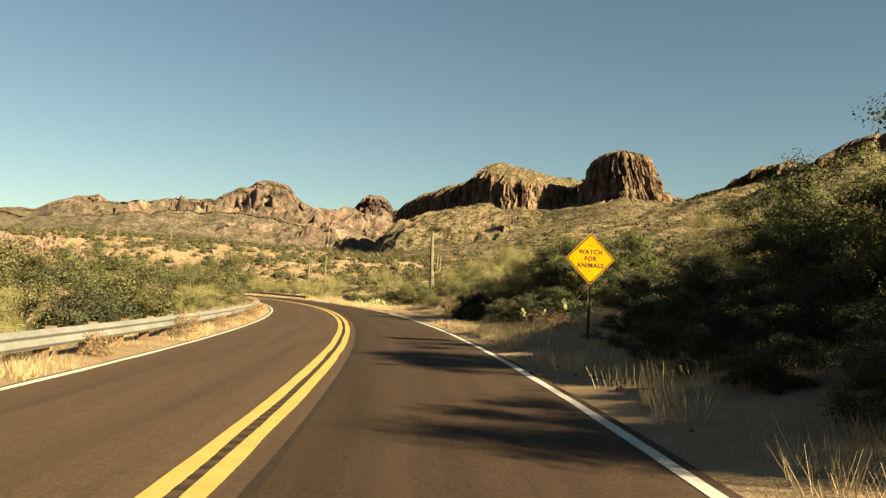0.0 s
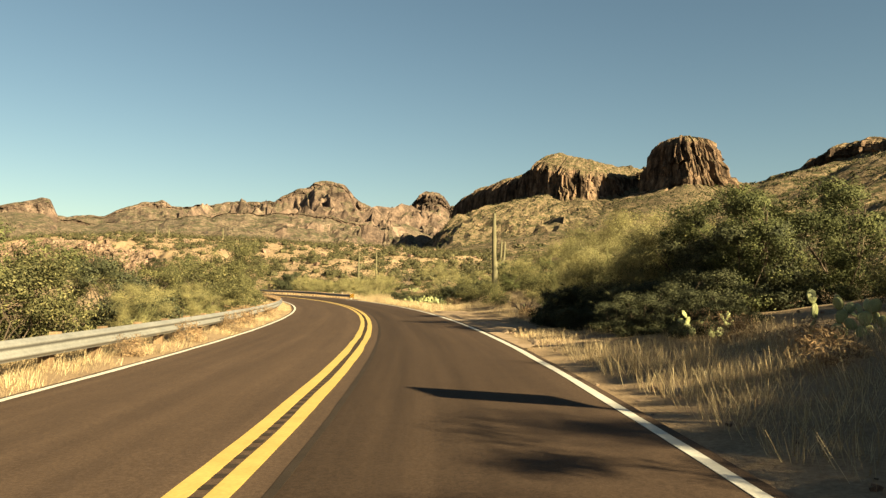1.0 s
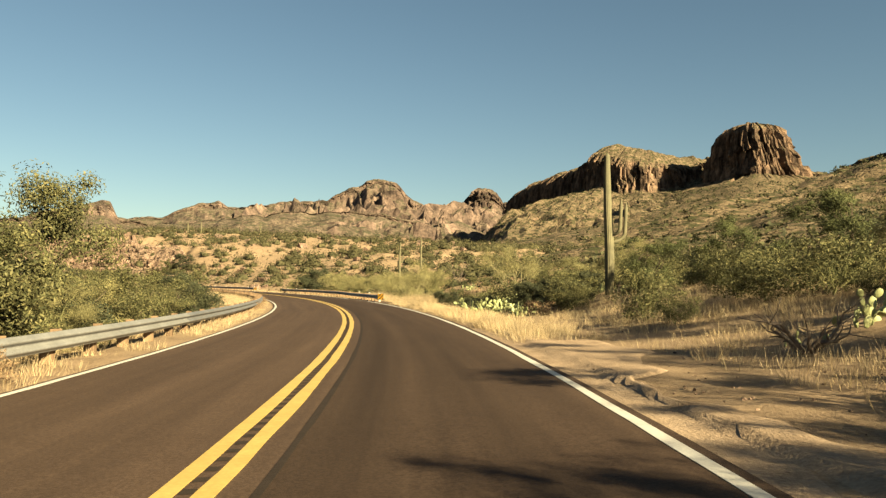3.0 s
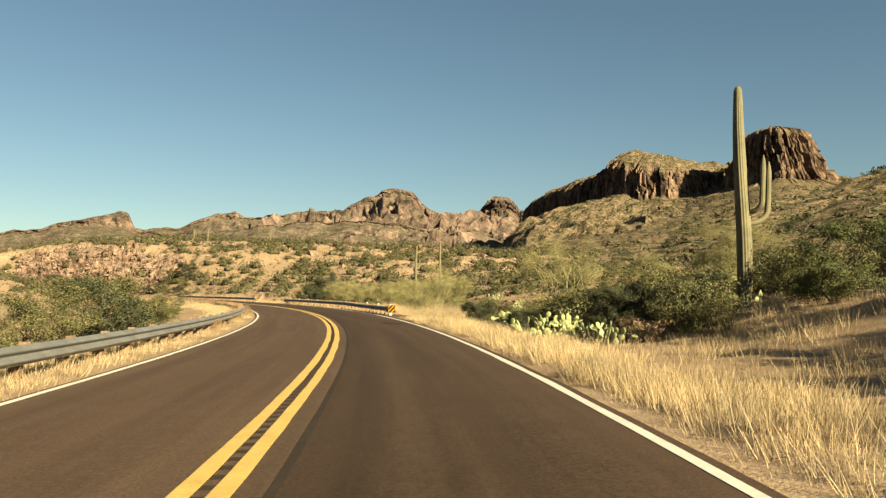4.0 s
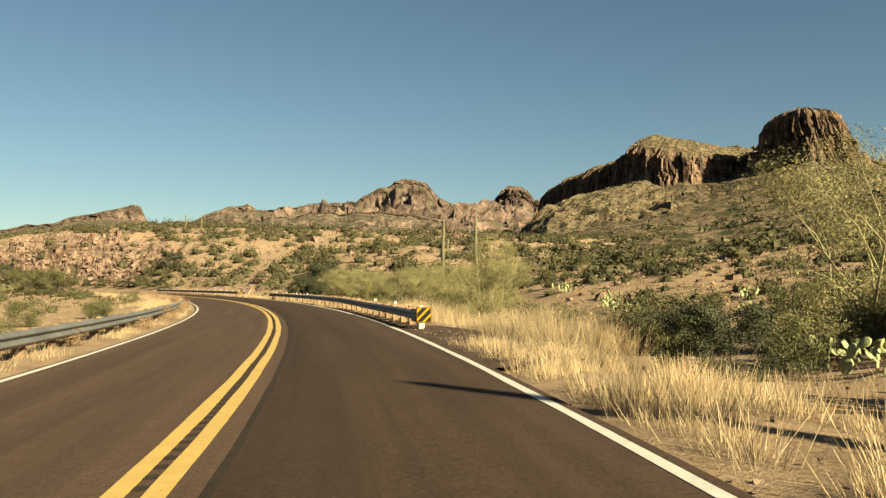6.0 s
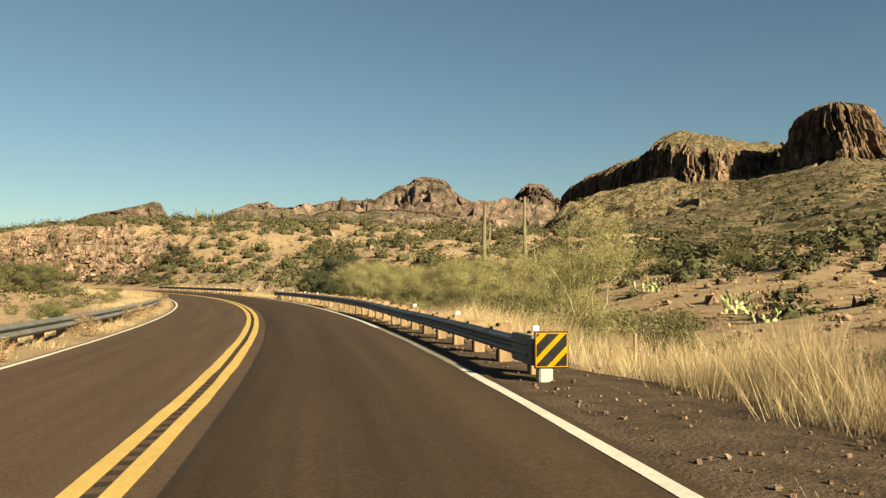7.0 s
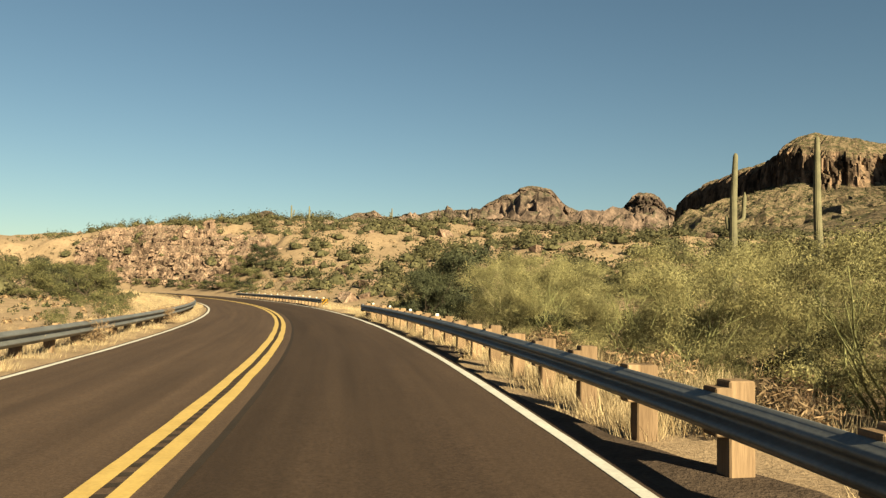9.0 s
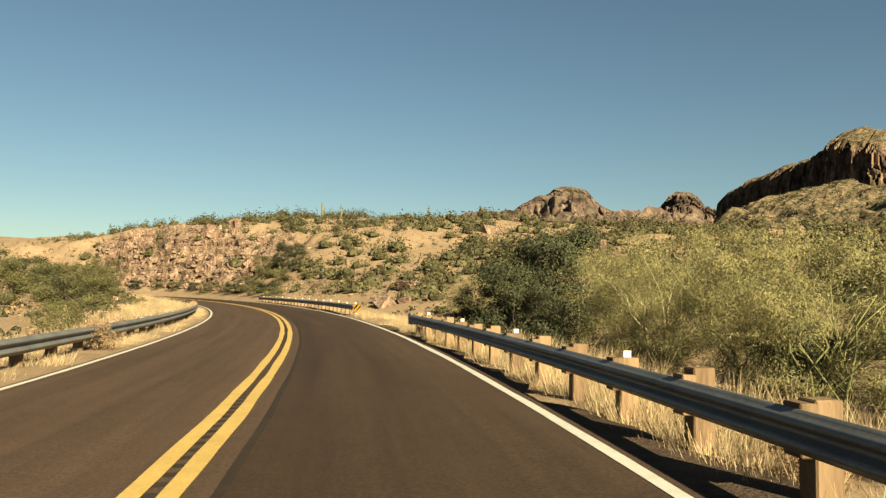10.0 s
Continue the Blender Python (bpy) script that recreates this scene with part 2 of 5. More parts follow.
def heading_of(s):
    u = np.clip(s, -30, 262) / 122.0
    return 0.008 * np.clip(s - 236, 0, 150) + 0.05686 + 0.4788 * u + 0.02596 * u**2 - 0.04215 * u**3 + 0.01516 * u**4


RH = heading_of(RS)
RX, RY = np.cumsum(-np.sin(RH) * 0.5), np.cumsum(np.cos(RH) * 0.5)
I0 = int(np.argmin(abs(RS)))
RX, RY = RX - RX[I0] - 1.417, RY - RY[I0]
UZ = np.clip(RS, 0, 270) / 122.0
RZ = 1.22 * (0.00012 * UZ + 0.0232 * UZ**2 + 0.05919 * UZ**3)
BANK = 0.0281
W_RIGHT, W_LEFT = 3.342, 3.496      # white edge lines, from the middle of the yellow pair


def at_road(s, lat):
    """Place on the road plane: s metres along, lat metres to the right of the yellow pair."""
    h = np.interp(s, RS, RH)
    return np.interp(s, RS, RX) + lat * np.cos(h), np.interp(s, RS, RY) + lat * np.sin(h), np.interp(s, RS, RZ) + BANK * np.clip(lat, -4.2, 4.2)


def road_coords(x, y):
    """s and lat of places, by the nearest sample of the line."""
    x, y = np.asarray(x, float).ravel(), np.asarray(y, float).ravel()
    s, lat = np.empty(len(x)), np.empty(len(x))
    cx, cy, cs = RX[::4], RY[::4], RS[::4]
    for a in range(0, len(x), 4000):
        d = (x[a:a + 4000, None] - cx) ** 2 + (y[a:a + 4000, None] - cy) ** 2
        j = d.argmin(1)
        h = heading_of(cs[j])
        dx, dy = x[a:a + 4000] - cx[j], y[a:a + 4000] - cy[j]
        s[a:a + 4000] = cs[j] - dx * np.sin(h) + dy * np.cos(h)
        lat[a:a + 4000] = dx * np.cos(h) + dy * np.sin(h)
    return s, lat


# ---- land ----
LAT_R = [0, 3.4, 4.6, 6, 8, 11, 15, 20, 30, 45, 70, 110, 200, 450]
S_R = [-20, 22, 36, 50, 68, 88, 105, 130, 160, 200, 235, 262, 330]
DZ_R = [
    [0, 0, 0.05, 0.3, 0.8, 1.2, 1.4, 1.6, 1.8, 2.4, 3.4, 5.5, 8, 18],
    [0, 0, 0.05, 0.3, 0.9, 1.3, 1.5, 1.7, 1.9, 2.4, 3.4, 5.5, 8, 18],
    [0, 0, 0.0, 0.05, 0.2, 0.8, 1.3, 1.6, 1.9, 2.4, 3.4, 5.5, 8, 18],
    [0, 0, 0.0, 0.05, 0.35, 1.1, 1.5, 1.8, 2.0, 2.5, 3.5, 5.5, 8, 18],
    [0, 0, 0.0, -0.1, 0.1, 1.0, 1.5, 1.7, 2.0, 2.5, 3.5, 5.5, 8, 18],
    [0, 0, 0.0, -0.08, -0.25, -0.3, 0.2, 0.7, 1.4, 2.4, 3.8, 6, 8, 18],
    [0, 0, 0.0, -0.15, -0.5, -0.8, -0.5, 0.2, 1.3, 2.7, 4.6, 7, 9, 18],
    [0, 0, 0.0, -0.2, -0.6, -0.8, -0.5, 0.5, 2.0, 4.0, 6.5, 9, 12, 19],
    [0, 0, 0.0, -0.2, -0.5, -0.2, 0.5, 1.1, 2.2, 3.8, 5.8, 8.0, 11.5, 20],
    [0, 0, 0.1, 0.3, 0.8, 1.5, 2.6, 3.9, 6.0, 8.0, 9.8, 11.6, 14, 20],
    [0, 0, 0.1, 0.5, 1.2, 3.8, 7.5, 10.0, 12.3, 13.7, 14.5, 15, 16, 20],
    [0, 0, 0.1, 0.6, 2.0, 7.5, 11.5, 13.5, 15, 16, 17, 18, 18, 20],
    [0, 0, 0.1, 0.6, 2.0, 6.0, 9.0, 10.5, 12, 14, 15, 17, 18, 20],
]
LAT_L = [0, 3.5, 4.8, 6, 8, 11, 15, 22, 35, 60, 110, 200, 450]
S_L = [-20, 60, 120, 180, 225, 262, 330]
DZ_L = [
    [0, 0, 0.05, -0.1, -0.6, -1.0, -1.0, -0.8, -0.3, 0.6, 2.0, 5, 14],
    [0, 0, 0.05, -0.1, -0.6, -1.0, -1.0, -0.8, -0.3, 0.6, 2.0, 5, 14],
    [0, 0, 0.05, -0.1, -0.5, -0.8, -0.8, -0.6, -0.2, 1.0, 3.0, 6, 14],
    [0, 0, 0.05, 0.1, 0.0, -0.2, -0.2, 0.2, 1.5, 4.0, 7.0, 9, 14],
    [0, 0, 0.05, 0.3, 0.4, 0.5, 1.0, 3.5, 9.0, 14.0, 16.0, 16, 16],
    [0, 0, 0.05, 0.3, 0.6, 1.5, 3.5, 8.0, 14.0, 18.5, 19.0, 18, 17],
    [0, 0, 0.05, 0.3, 0.6, 1.5, 3.5, 8.0, 14.0, 18.5, 19.0, 18, 17],
]


def table(s, lat, S, L, Z):
    Z = np.array(Z, float)
    s, lat = np.clip(s, S[0], S[-1]), np.clip(lat, L[0], L[-1])
    i = np.clip(np.searchsorted(S, s) - 1, 0, len(S) - 2)
    j = np.clip(np.searchsorted(L, lat) - 1, 0, len(L) - 2)
    S, L = np.array(S, float), np.array(L, float)
    a, b = (s - S[i]) / (S[i + 1] - S[i]), (lat - L[j]) / (L[j + 1] - L[j])
    a = a * a * (3 - 2 * a)
    return (Z[i, j] * (1 - a) + Z[i + 1, j] * a) * (1 - b) + (Z[i, j + 1] * (1 - a) + Z[i + 1, j + 1] * a) * b


def lattice(x, y, seed):
    """Smooth value noise, -1 to 1, with a period of one."""
    xi, yi = np.floor(x).astype(np.int64), np.floor(y).astype(np.int64)
    fx, fy = x - xi, y - yi
    fx, fy = fx * fx * (3 - 2 * fx), fy * fy * (3 - 2 * fy)

    def rnd(a, b):
        n = (a * 374761393 + b * 668265263 + seed * 1442695041) & 0x7FFFFFFF
        n = ((n ^ (n >> 13)) * 1274126177) & 0x7FFFFFFF
        return ((n ^ (n >> 16)) & 0xFFFF) / 32767.5 - 1.0
    return (rnd(xi, yi) * (1 - fx) + rnd(xi + 1, yi) * fx) * (1 - fy) + (rnd(xi, yi + 1) * (1 - fx) + rnd(xi + 1, yi + 1) * fx) * fy


def fbm(x, y, seed=1, octaves=4):
    t, a = 0, 1.0
    for k in range(octaves):
        t = t + a * lattice(x * 2**k + 17.3 * k, y * 2**k - 9.1 * k, seed + k)
        a *= 0.5
    return t


def land(x, y):
    """Height of the ground."""
    shape = np.shape(x)
    x, y = np.asarray(x, float).ravel(), np.asarray(y, float).ravel()
    s, lat = road_coords(x, y)
    z = np.interp(s, RS, RZ) + BANK * np.clip(lat, -4.2, 4.2)
    z = z + np.where(lat > 0, table(s, lat, S_R, LAT_R, DZ_R), table(s, -lat, S_L, LAT_L, DZ_L))
    off = np.abs(lat)
    w = np.clip((off - 4.2) / 4.0, 0, 1)
    z = z + w * (0.10 * fbm(x / 1.7, y / 1.7, 3, 3) + np.clip(off / 60, 0, 1) * (1.1 * fbm(x / 14, y / 14, 5, 4) + 0.3 * fbm(x / 3.2, y / 3.2, 8, 3)))
    cut = np.clip((s - 222) / 8, 0, 1) * np.clip((lat - 7) / 3, 0, 1) * np.clip((22 - lat) / 5, 0, 1)
    z = z + cut * 1.1 * (fbm(x / 3.5, y / 3.5, 11, 4))
    far = np.clip((np.hypot(x + 30, y - 90) - 420) / 2500, 0, 1)
    z = z + far * 25 * np.clip((y - 150) / 400, 0, 1)
    z = z - 0.08 * (off < 3.95) - 0.11 * ((lat > 3.9) & (lat < 5.0) & (s > 81) & (s < 152)) - 0.11 * ((lat > 4.9) & (lat < 6.7) & (s > 81) & (s < 94))
    return z.reshape(shape)


def mesh_object(name, verts, faces, material, smooth=True):
    me = bpy.data.meshes.new(name)
    me.from_pydata(np.asarray(verts, float).reshape(-1, 3).tolist(), [], faces if isinstance(faces, list) else np.asarray(faces).tolist())
    if smooth:
        me.polygons.foreach_set("use_smooth", np.ones(len(me.polygons), bool))
    me.materials.append(material)
    return new(name, me)


def grid_faces(nu, nv):
    """Quads of a grid of nu rows of nv points."""
    i = (np.arange(nu - 1)[:, None] * nv + np.arange(nv - 1)).ravel()
    return np.stack([i, i + nv, i + nv + 1, i + 1], 1)


def spread(lo, hi, step, out_lo, out_hi, grow=1.07):
    mid = list(np.arange(lo, hi, step))
    a, d = [], step
    x = lo
    while x > out_lo:
        d *= grow
        x -= d
        a.append(x)
    b, d = [], step
    x = mid[-1]
    while x < out_hi:
        d *= grow
        x += d
        b.append(x)
    return np.array(a[::-1] + mid + b)


gx, gy = spread(-150, 18, 1.05, -4400, 4400, 1.045), spread(-12, 262, 1.05, -4400, 4400, 1.045)
GX, GY = np.meshgrid(gx, gy, indexing="ij")
gs, gl = road_coords(GX, GY)
under = (np.clip((gs - 229) / 3, 0, 1) * np.clip((284 - gs) / 3, 0, 1) * np.clip((gl - 8) / 1.5, 0, 1) * np.clip((18.5 - gl) / 2, 0, 1)).reshape(GX.shape)
ground = mesh_object("ground", np.stack([GX, GY, land(GX, GY) - 1.0 * under], -1), grid_faces(len(gx), len(gy)), M_GROUND)
tagged(ground, "sandy tan desert ground with gravel and worn bare patches", "ground", kind="structure")


def ribbon(name, s0, s1, lat0, lat1, lift, thick, material, step=1.0, wobble=0.0):
    """A strip along the road with real thickness."""
    s = np.linspace(s0, s1, max(2, int((s1 - s0) / step) + 1))
    wob = wobble * fbm(s / 2.1, s * 0 + lat0, 21, 4)
    wob2 = wobble * fbm(s / 1.7, s * 0 + lat1, 22, 4)
    rows = []
    for la, dz in ((lat0 + wob, lift - thick), (lat0 + wob, lift), (lat1 + wob2, lift), (lat1 + wob2, lift - thick)):
        x, y, z = at_road(s, la)
        rows.append(np.stack([x, y, z + dz], -1))
    v = np.stack(rows, 1)
    ob = mesh_object(name, v, grid_faces(len(s), 4), material, False)
    uv = ob.data.uv_layers.new(name="UVMap")
    pick = np.empty(len(ob.data.loops), np.int32)
    ob.data.loops.foreach_get("vertex_index", pick)
    across = np.tile(np.array([lat0, lat0, lat1, lat1], float), len(s))
    along = np.repeat(s, 4)
    uv.data.foreach_set("uv", np.stack([across[pick], along[pick]], -1).astype(np.float32).ravel())
    return ob


road = ribbon("road", -100, 400, -W_LEFT - 0.14, 0.42, 0.0, 0.12, M_ASPHALT, 1.0, 0.015)
lane = ribbon("road_lane", -100, 400, 0.42, W_RIGHT + 0.12, 0.0, 0.12, M_ASPHALT_DARK, 1.0, 0.015)
tagged(lane, "darker, more worn asphalt lane of the road", "road", kind="structure")
tagged(road, "two-lane brown-grey asphalt road curving to one side", "road", kind="structure")
for la, nm, mt, lb in ((3.302, "edge_line", M_WHITE, "white painted edge line"), (-W_LEFT, "edge_line", M_WHITE, "white painted edge line"),
                       (0.125, "centre_line", M_YELLOW, "yellow painted no-passing line"), (-0.126, "centre_line", M_YELLOW, "yellow painted no-passing line")):
    hw = 0.056 if mt is M_WHITE else 0.074
    for s0, s1, paint in ((-100, 93.5, mt), (93.5, 103.5, M_WORN), (103.5, 380, mt)) if la > 3 else ((-100, 380, mt),):
        tagged(ribbon(nm, s0, s1, la - hw, la + hw, 0.005, 0.003, paint, 0.25, 0.012), (lb if paint is mt else "worn, dust-covered edge line") + " on the asphalt", "road marking", kind="structure")

# ---- mountains ----
EYE_XY = np.array([-15.0, 60.0])


def cells(x, y, seed):
    """A random value for each uneven cell of the plane, 0 to 1."""
    xi, yi = np.floor(x).astype(np.int64), np.floor(y).astype(np.int64)
    best, val = np.full(np.shape(x), 9.0), np.zeros(np.shape(x))
    for dx in (-1, 0, 1):
        for dy in (-1, 0, 1):
            n = ((xi + dx) * 374761393 + (yi + dy) * 668265263 + seed * 1442695041) & 0x7FFFFFFF
            n = ((n ^ (n >> 13)) * 1274126177) & 0x7FFFFFFF
            n = n ^ (n >> 16)
            d = np.hypot(xi + dx + (n & 0xFF) / 255.0 - x, yi + dy + ((n >> 8) & 0xFF) / 255.0 - y)
            near_cell = d < best
            best, val = np.where(near_cell, d, best), np.where(near_cell, ((n >> 16) & 0xFF) / 255.0, val)
    return val


def ridge(name, crest, material, cliff, run, foot, cols, rough, label, nu=420, back=250.0, col_amp=6.0, lump=10.0, batter=0.22, aniso=0.3, conc=1.35, gul=0.045, cap=0.0, rib=0.0, shelf=0.3, wash=None, smooth=False):
    """A ridge along a crest line: broken cliff under the crest, then a scree slope down to its foot."""
    P = np.array(crest, float)
    d = np.r_[0, np.cumsum(np.hypot(*np.diff(P[:, :2], axis=0).T))]
    u = np.linspace(0, d[-1], nu)
    x, y, zc = (np.interp(u, d, P[:, k]) for k in range(3))
    ch = np.interp(u, d, np.array(cliff, float)) if not np.isscalar(cliff) else np.full(nu, float(cliff))
    half = nu // 40
    k = np.ones(2 * half + 1) / (2 * half + 1)
    tx, ty = (np.gradient(np.convolve(np.pad(q, half, "reflect", reflect_type="odd"), k, "valid")) for q in (x, y))
    nx, ny = ty, -tx
    L = np.hypot(nx, ny)
    nx, ny = nx / L, ny / L
    flip = np.sign((EYE_XY[0] - x) * nx + (EYE_XY[1] - y) * ny)
    flip = 1.0 if flip.sum() > 0 else -1.0
    nx, ny = nx * flip, ny * flip
    zc = zc + rough * fbm(u / cols, u * 0, 31, 5)
    foot = np.asarray(foot, float)
    run = np.interp(u, d, np.array(run, float)) if not np.isscalar(run) else run
    big = lump * fbm(u / (cols * 6), u * 0 + 0.4, 45, 3)
    rows = []
    for w, f in ((1.0, 0.55), (0.6, 0.3), (0.3, 0.1), (0.1, 0.02)):
        rows.append((x - nx * (back * w - big), y - ny * (back * w - big), zc - (zc - foot) * f + rough * 0.6 * fbm(u / cols + 5 * w, u * 0 + w * 9, 33, 4)))
    drop = np.interp(u, d, np.array(cap, float)) if not np.isscalar(cap) else np.full(nu, float(cap))
    for i in range(10):
        f = i / 10
        wo = big + 2.1 * drop * f + 0.1 * col_amp
        dome = drop * f ** 1.5 + 0.05 * drop * fbm(u / cols, u * 0 + f * 4, 37, 4)
        rows.append((x + nx * wo, y + ny * wo, zc - dome))
    NC = 30
    for i in range(NC + 1):
        f = i / NC
        vv = f * float(ch.max()) / cols * aniso
        uw = u + 0.25 * cols * fbm(u / cols * 1.3, u * 0 + vv * 3, 49, 3)
        blocks = cells(uw / (cols * 0.55), u * 0 + vv * 0.9, 52) * 1.3 * col_amp + cells(uw / (cols * 0.22), u * 0 + vv * 2.0, 53) * 0.8 * col_amp
        colm = np.abs(fbm(u / cols, u * 0 + vv, 41, 5)) * col_amp * 0.7 + blocks
        ledge = shelf * col_amp * fbm(u * 0 + f * 5.0, u / (cols * 6), 47, 3)
        wo = 2.1 * drop + ch * batter * f + big + (colm + ledge) * (0.25 + 0.75 * min(1, f * 4))
        rows.append((x + nx * wo, y + ny * wo, zc - drop - ch * f))
    wbase = ch * batter + 2.1 * drop
    zc = zc - drop
    NT = 46
    for i in range(1, NT + 1):
        f = i / NT
        wo = wbase + (1 - f) * (big + 0.3 * col_amp) + run * f
        zz = (zc - ch) + (foot - (zc - ch)) * (1 - (1 - f) ** conc)
        px, py = x + nx * wo, y + ny * wo
        spur = 0.9 - 2.2 * np.abs(fbm(px / (cols * 5) + 3, py / (cols * 5), 51, 5)) + 0.35 * fbm(px / cols, py / cols, 57, 4)
        gully = (gul * (zc - ch - foot)) * spur * np.sin(math.pi * min(1, f * 1.05)) ** 0.6
        crease = rib * (zc - ch - foot) * (0.55 - 1.5 * np.abs(fbm(u / (cols * 3.2) + 0.6 * fbm(u / (cols * 9), u * 0 + f * 1.5, 55, 2), u * 0 + f * 1.1, 54, 5))) * math.sin(math.pi * min(1, f * 1.1)) ** 0.5
        zz = zz + gully + crease
        if wash:
            fall = wash[2] * np.clip(wash[0] + wash[1] * py - px, 0, None) * min(1.0, f * 4)
            zz = np.where(fall > 0, np.maximum(zz - fall, np.minimum(zz, foot - 4)), zz)
        rows.append((px, py, zz))
    v = np.stack([np.stack(r, -1) for r in rows], 0)
    ob = mesh_object(name, v, grid_faces(len(rows), nu), material, smooth)
    tagged(ob, label, "mountain", kind="structure")
    return ob


def butte(name, cx, cy, rx, ry, z0, z1, foot, run, material, label, turn=0.0, nu=620):
    """A round-topped rock tower with upright columns, on a scree skirt."""
    a = np.linspace(0, 2 * math.pi, nu, endpoint=False)
    ca, sa = np.cos(a), np.sin(a)
    block = (np.abs(ca) ** 7 + np.abs(sa) ** 7) ** (-1 / 7)
    ca, sa = ca * block, sa * block
    rows = []

    def ring(scale, z, colw, add=0.0):
        arc = a * 45 + 2.0 * fbm(a * 9, a * 0 + z * 0.06, 62, 3)
        col = (cells(arc / 8, a * 0 + z / 34, 64) * 8.5 + cells(arc / 3.5, a * 0 + z / 13, 65) * 4.0 + np.abs(fbm(arc / 7, a * 0 + z / 30, 61, 5)) * 3.0 - 3.0) * colw
        r = scale
        X, Y = ca * (rx * r + add - col), sa * (ry * r + add - col)
        rows.append((cx + X * math.cos(turn) - Y * math.sin(turn), cy + X * math.sin(turn) + Y * math.cos(turn), z + a * 0))
    H = z1 - z0
    for f, sc in ((1.0, 0.02), (0.985, 0.2), (0.96, 0.34), (0.93, 0.45), (0.88, 0.54), (0.81, 0.62)):
        ring(sc, z0 + H * f, 0.4)
        rows[-1] = (rows[-1][0], rows[-1][1], rows[-1][2] + H * 0.05 * fbm(ca * 4 * sc, sa * 4 * sc, 66, 3))
    for f in np.linspace(0.74, 0, 34):
        ring(0.66 + 0.34 * (1 - f / 0.74) ** 0.9 + 0.012 * math.sin(f * 21), z0 + H * f, 1.0)
    for f in np.linspace(0.04, 1, 26):
        ring(1.0, z0 + (foot - z0) * f ** 0.85, max(0.0, 1.0 - 9 * f), run * f)
        rows[-1] = (rows[-1][0], rows[-1][1], rows[-1][2] + 0.05 * (z0 - foot) * fbm(rows[-1][0] / 45, rows[-1][1] / 45, 68, 5) * min(1, f * 3) * (1 - f))
    v = np.stack([np.stack(r, -1) for r in rows], 0)
    v = np.concatenate([v, v[:, :1]], 1)
    ob = mesh_object(name, v, grid_faces(len(rows), nu + 1), material, False)
    return tagged(ob, label, "mountain", kind="structure")


ridge("mesa", [(-190, 1300, 52), (-162, 1275, 77), (-129, 1254, 104), (-112, 1240, 118), (-107, 1230, 142), (-94, 1201, 151), (-75, 1152, 154), (-53, 1103, 154), (-30, 1049, 153), (-6, 994, 153),
               (10, 974, 163), (20, 964, 169), (29, 953, 171), (41, 948, 169), (52, 942, 165), (67, 941, 159), (82, 944, 155), (101, 952, 154), (125, 959, 155), (200, 960, 146), (320, 930, 120)], M_ROCK,
      [10, 24, 34, 44, 50, 50, 48, 48, 46, 44, 42, 40, 38, 36, 34, 30, 22, 12, 4, 2, 2],
      [40, 50, 60, 70, 80, 90, 110, 150, 220, 330, 400, 430, 460, 500, 520, 520, 520, 520, 520, 520, 520], 16, 7.0, 1.6,
      "reddish cliff-edged mesa above a scrubby scree slope", 1150, 300, 5.5, 4, aniso=0.1, rib=0.05, shelf=0.06, wash=(-12, -0.083, 0.75),
      cap=[2, 2, 2, 2, 3, 5, 5, 5, 5, 4, 6, 10, 14, 18, 22, 22, 20, 16, 8, 4, 4])
butte("butte", 160, 852, 37, 51, 112, 169, 22, 300, M_ROCK, "round reddish rock butte with upright columns", radians(29))
ridge("dark_hill", [(85, 470, 40), (106, 436, 57), (115, 433, 60), (132, 428, 67), (147, 422, 73), (161, 405, 76), (176, 387, 80), (230, 330, 95), (300, 240, 90)], M_ROCK,
      [0, 3, 4, 6, 8, 8, 8, 8, 8], 300, 2, 18.0, 3.0, "low scrub-covered hill with a dark rocky brow", 360, 120, 4, 10)
ridge("far_peak", [(-1180, 2500, 260), (-1011, 2567, 294), (-919, 2601, 290), (-863, 2620, 321), (-817, 2636, 351), (-769, 2650, 376), (-721, 2664, 373), (-673, 2676, 367),
                   (-634, 2686, 333), (-576, 2699, 293), (-536, 2707, 233), (-430, 2720, 200)], M_FARROCK,
      [6, 8, 10, 14, 22, 26, 22, 26, 40, 45, 30, 10], 1500, 60, 60.0, 9.0, "hazy brown rocky peak", 720, 300, 14, 30, 0.8, 0.5, 1.9, 0.2, rib=0.4)
ridge("far_crag", [(-520, 2195, 150), (-453, 2204, 194), (-421, 2210, 230), (-405, 2213, 243), (-381, 2217, 226), (-376, 2285, 219), (-342, 2280, 268), (-315, 2260, 287), (-287, 2240, 287),
                   (-254, 2235, 269), (-238, 2237, 242), (-214, 2239, 236), (-175, 2243, 212), (-90, 2250, 190), (100, 2250, 150)], M_FARROCK,
      [10, 20, 25, 30, 25, 25, 35, 45, 45, 35, 30, 25, 20, 10, 10], 1100, 60, 26.0, 8.0, "hazy brown rocky crag", 720, 250, 14, 14, 0.5, 0.5, 1.8, 0.2, rib=0.42)
ridge("far_ridge", [(-1900, 2400, 190), (-1682, 2550, 228), (-1533, 2644, 255), (-1427, 2703, 305), (-1373, 2732, 320), (-1344, 2746, 293), (-1240, 2795, 302), (-1122, 2845, 327),
                    (-1020, 2884, 329), (-916, 2919, 335), (-700, 2980, 300)], M_FARROCK,
      [5, 8, 10, 25, 35, 15, 15, 20, 15, 15, 5], 1700, 50, 60.0, 6.0, "long hazy brown ridge", 520, 300, 12, 70, 0.9, 1.0, 1.6, 0.16)
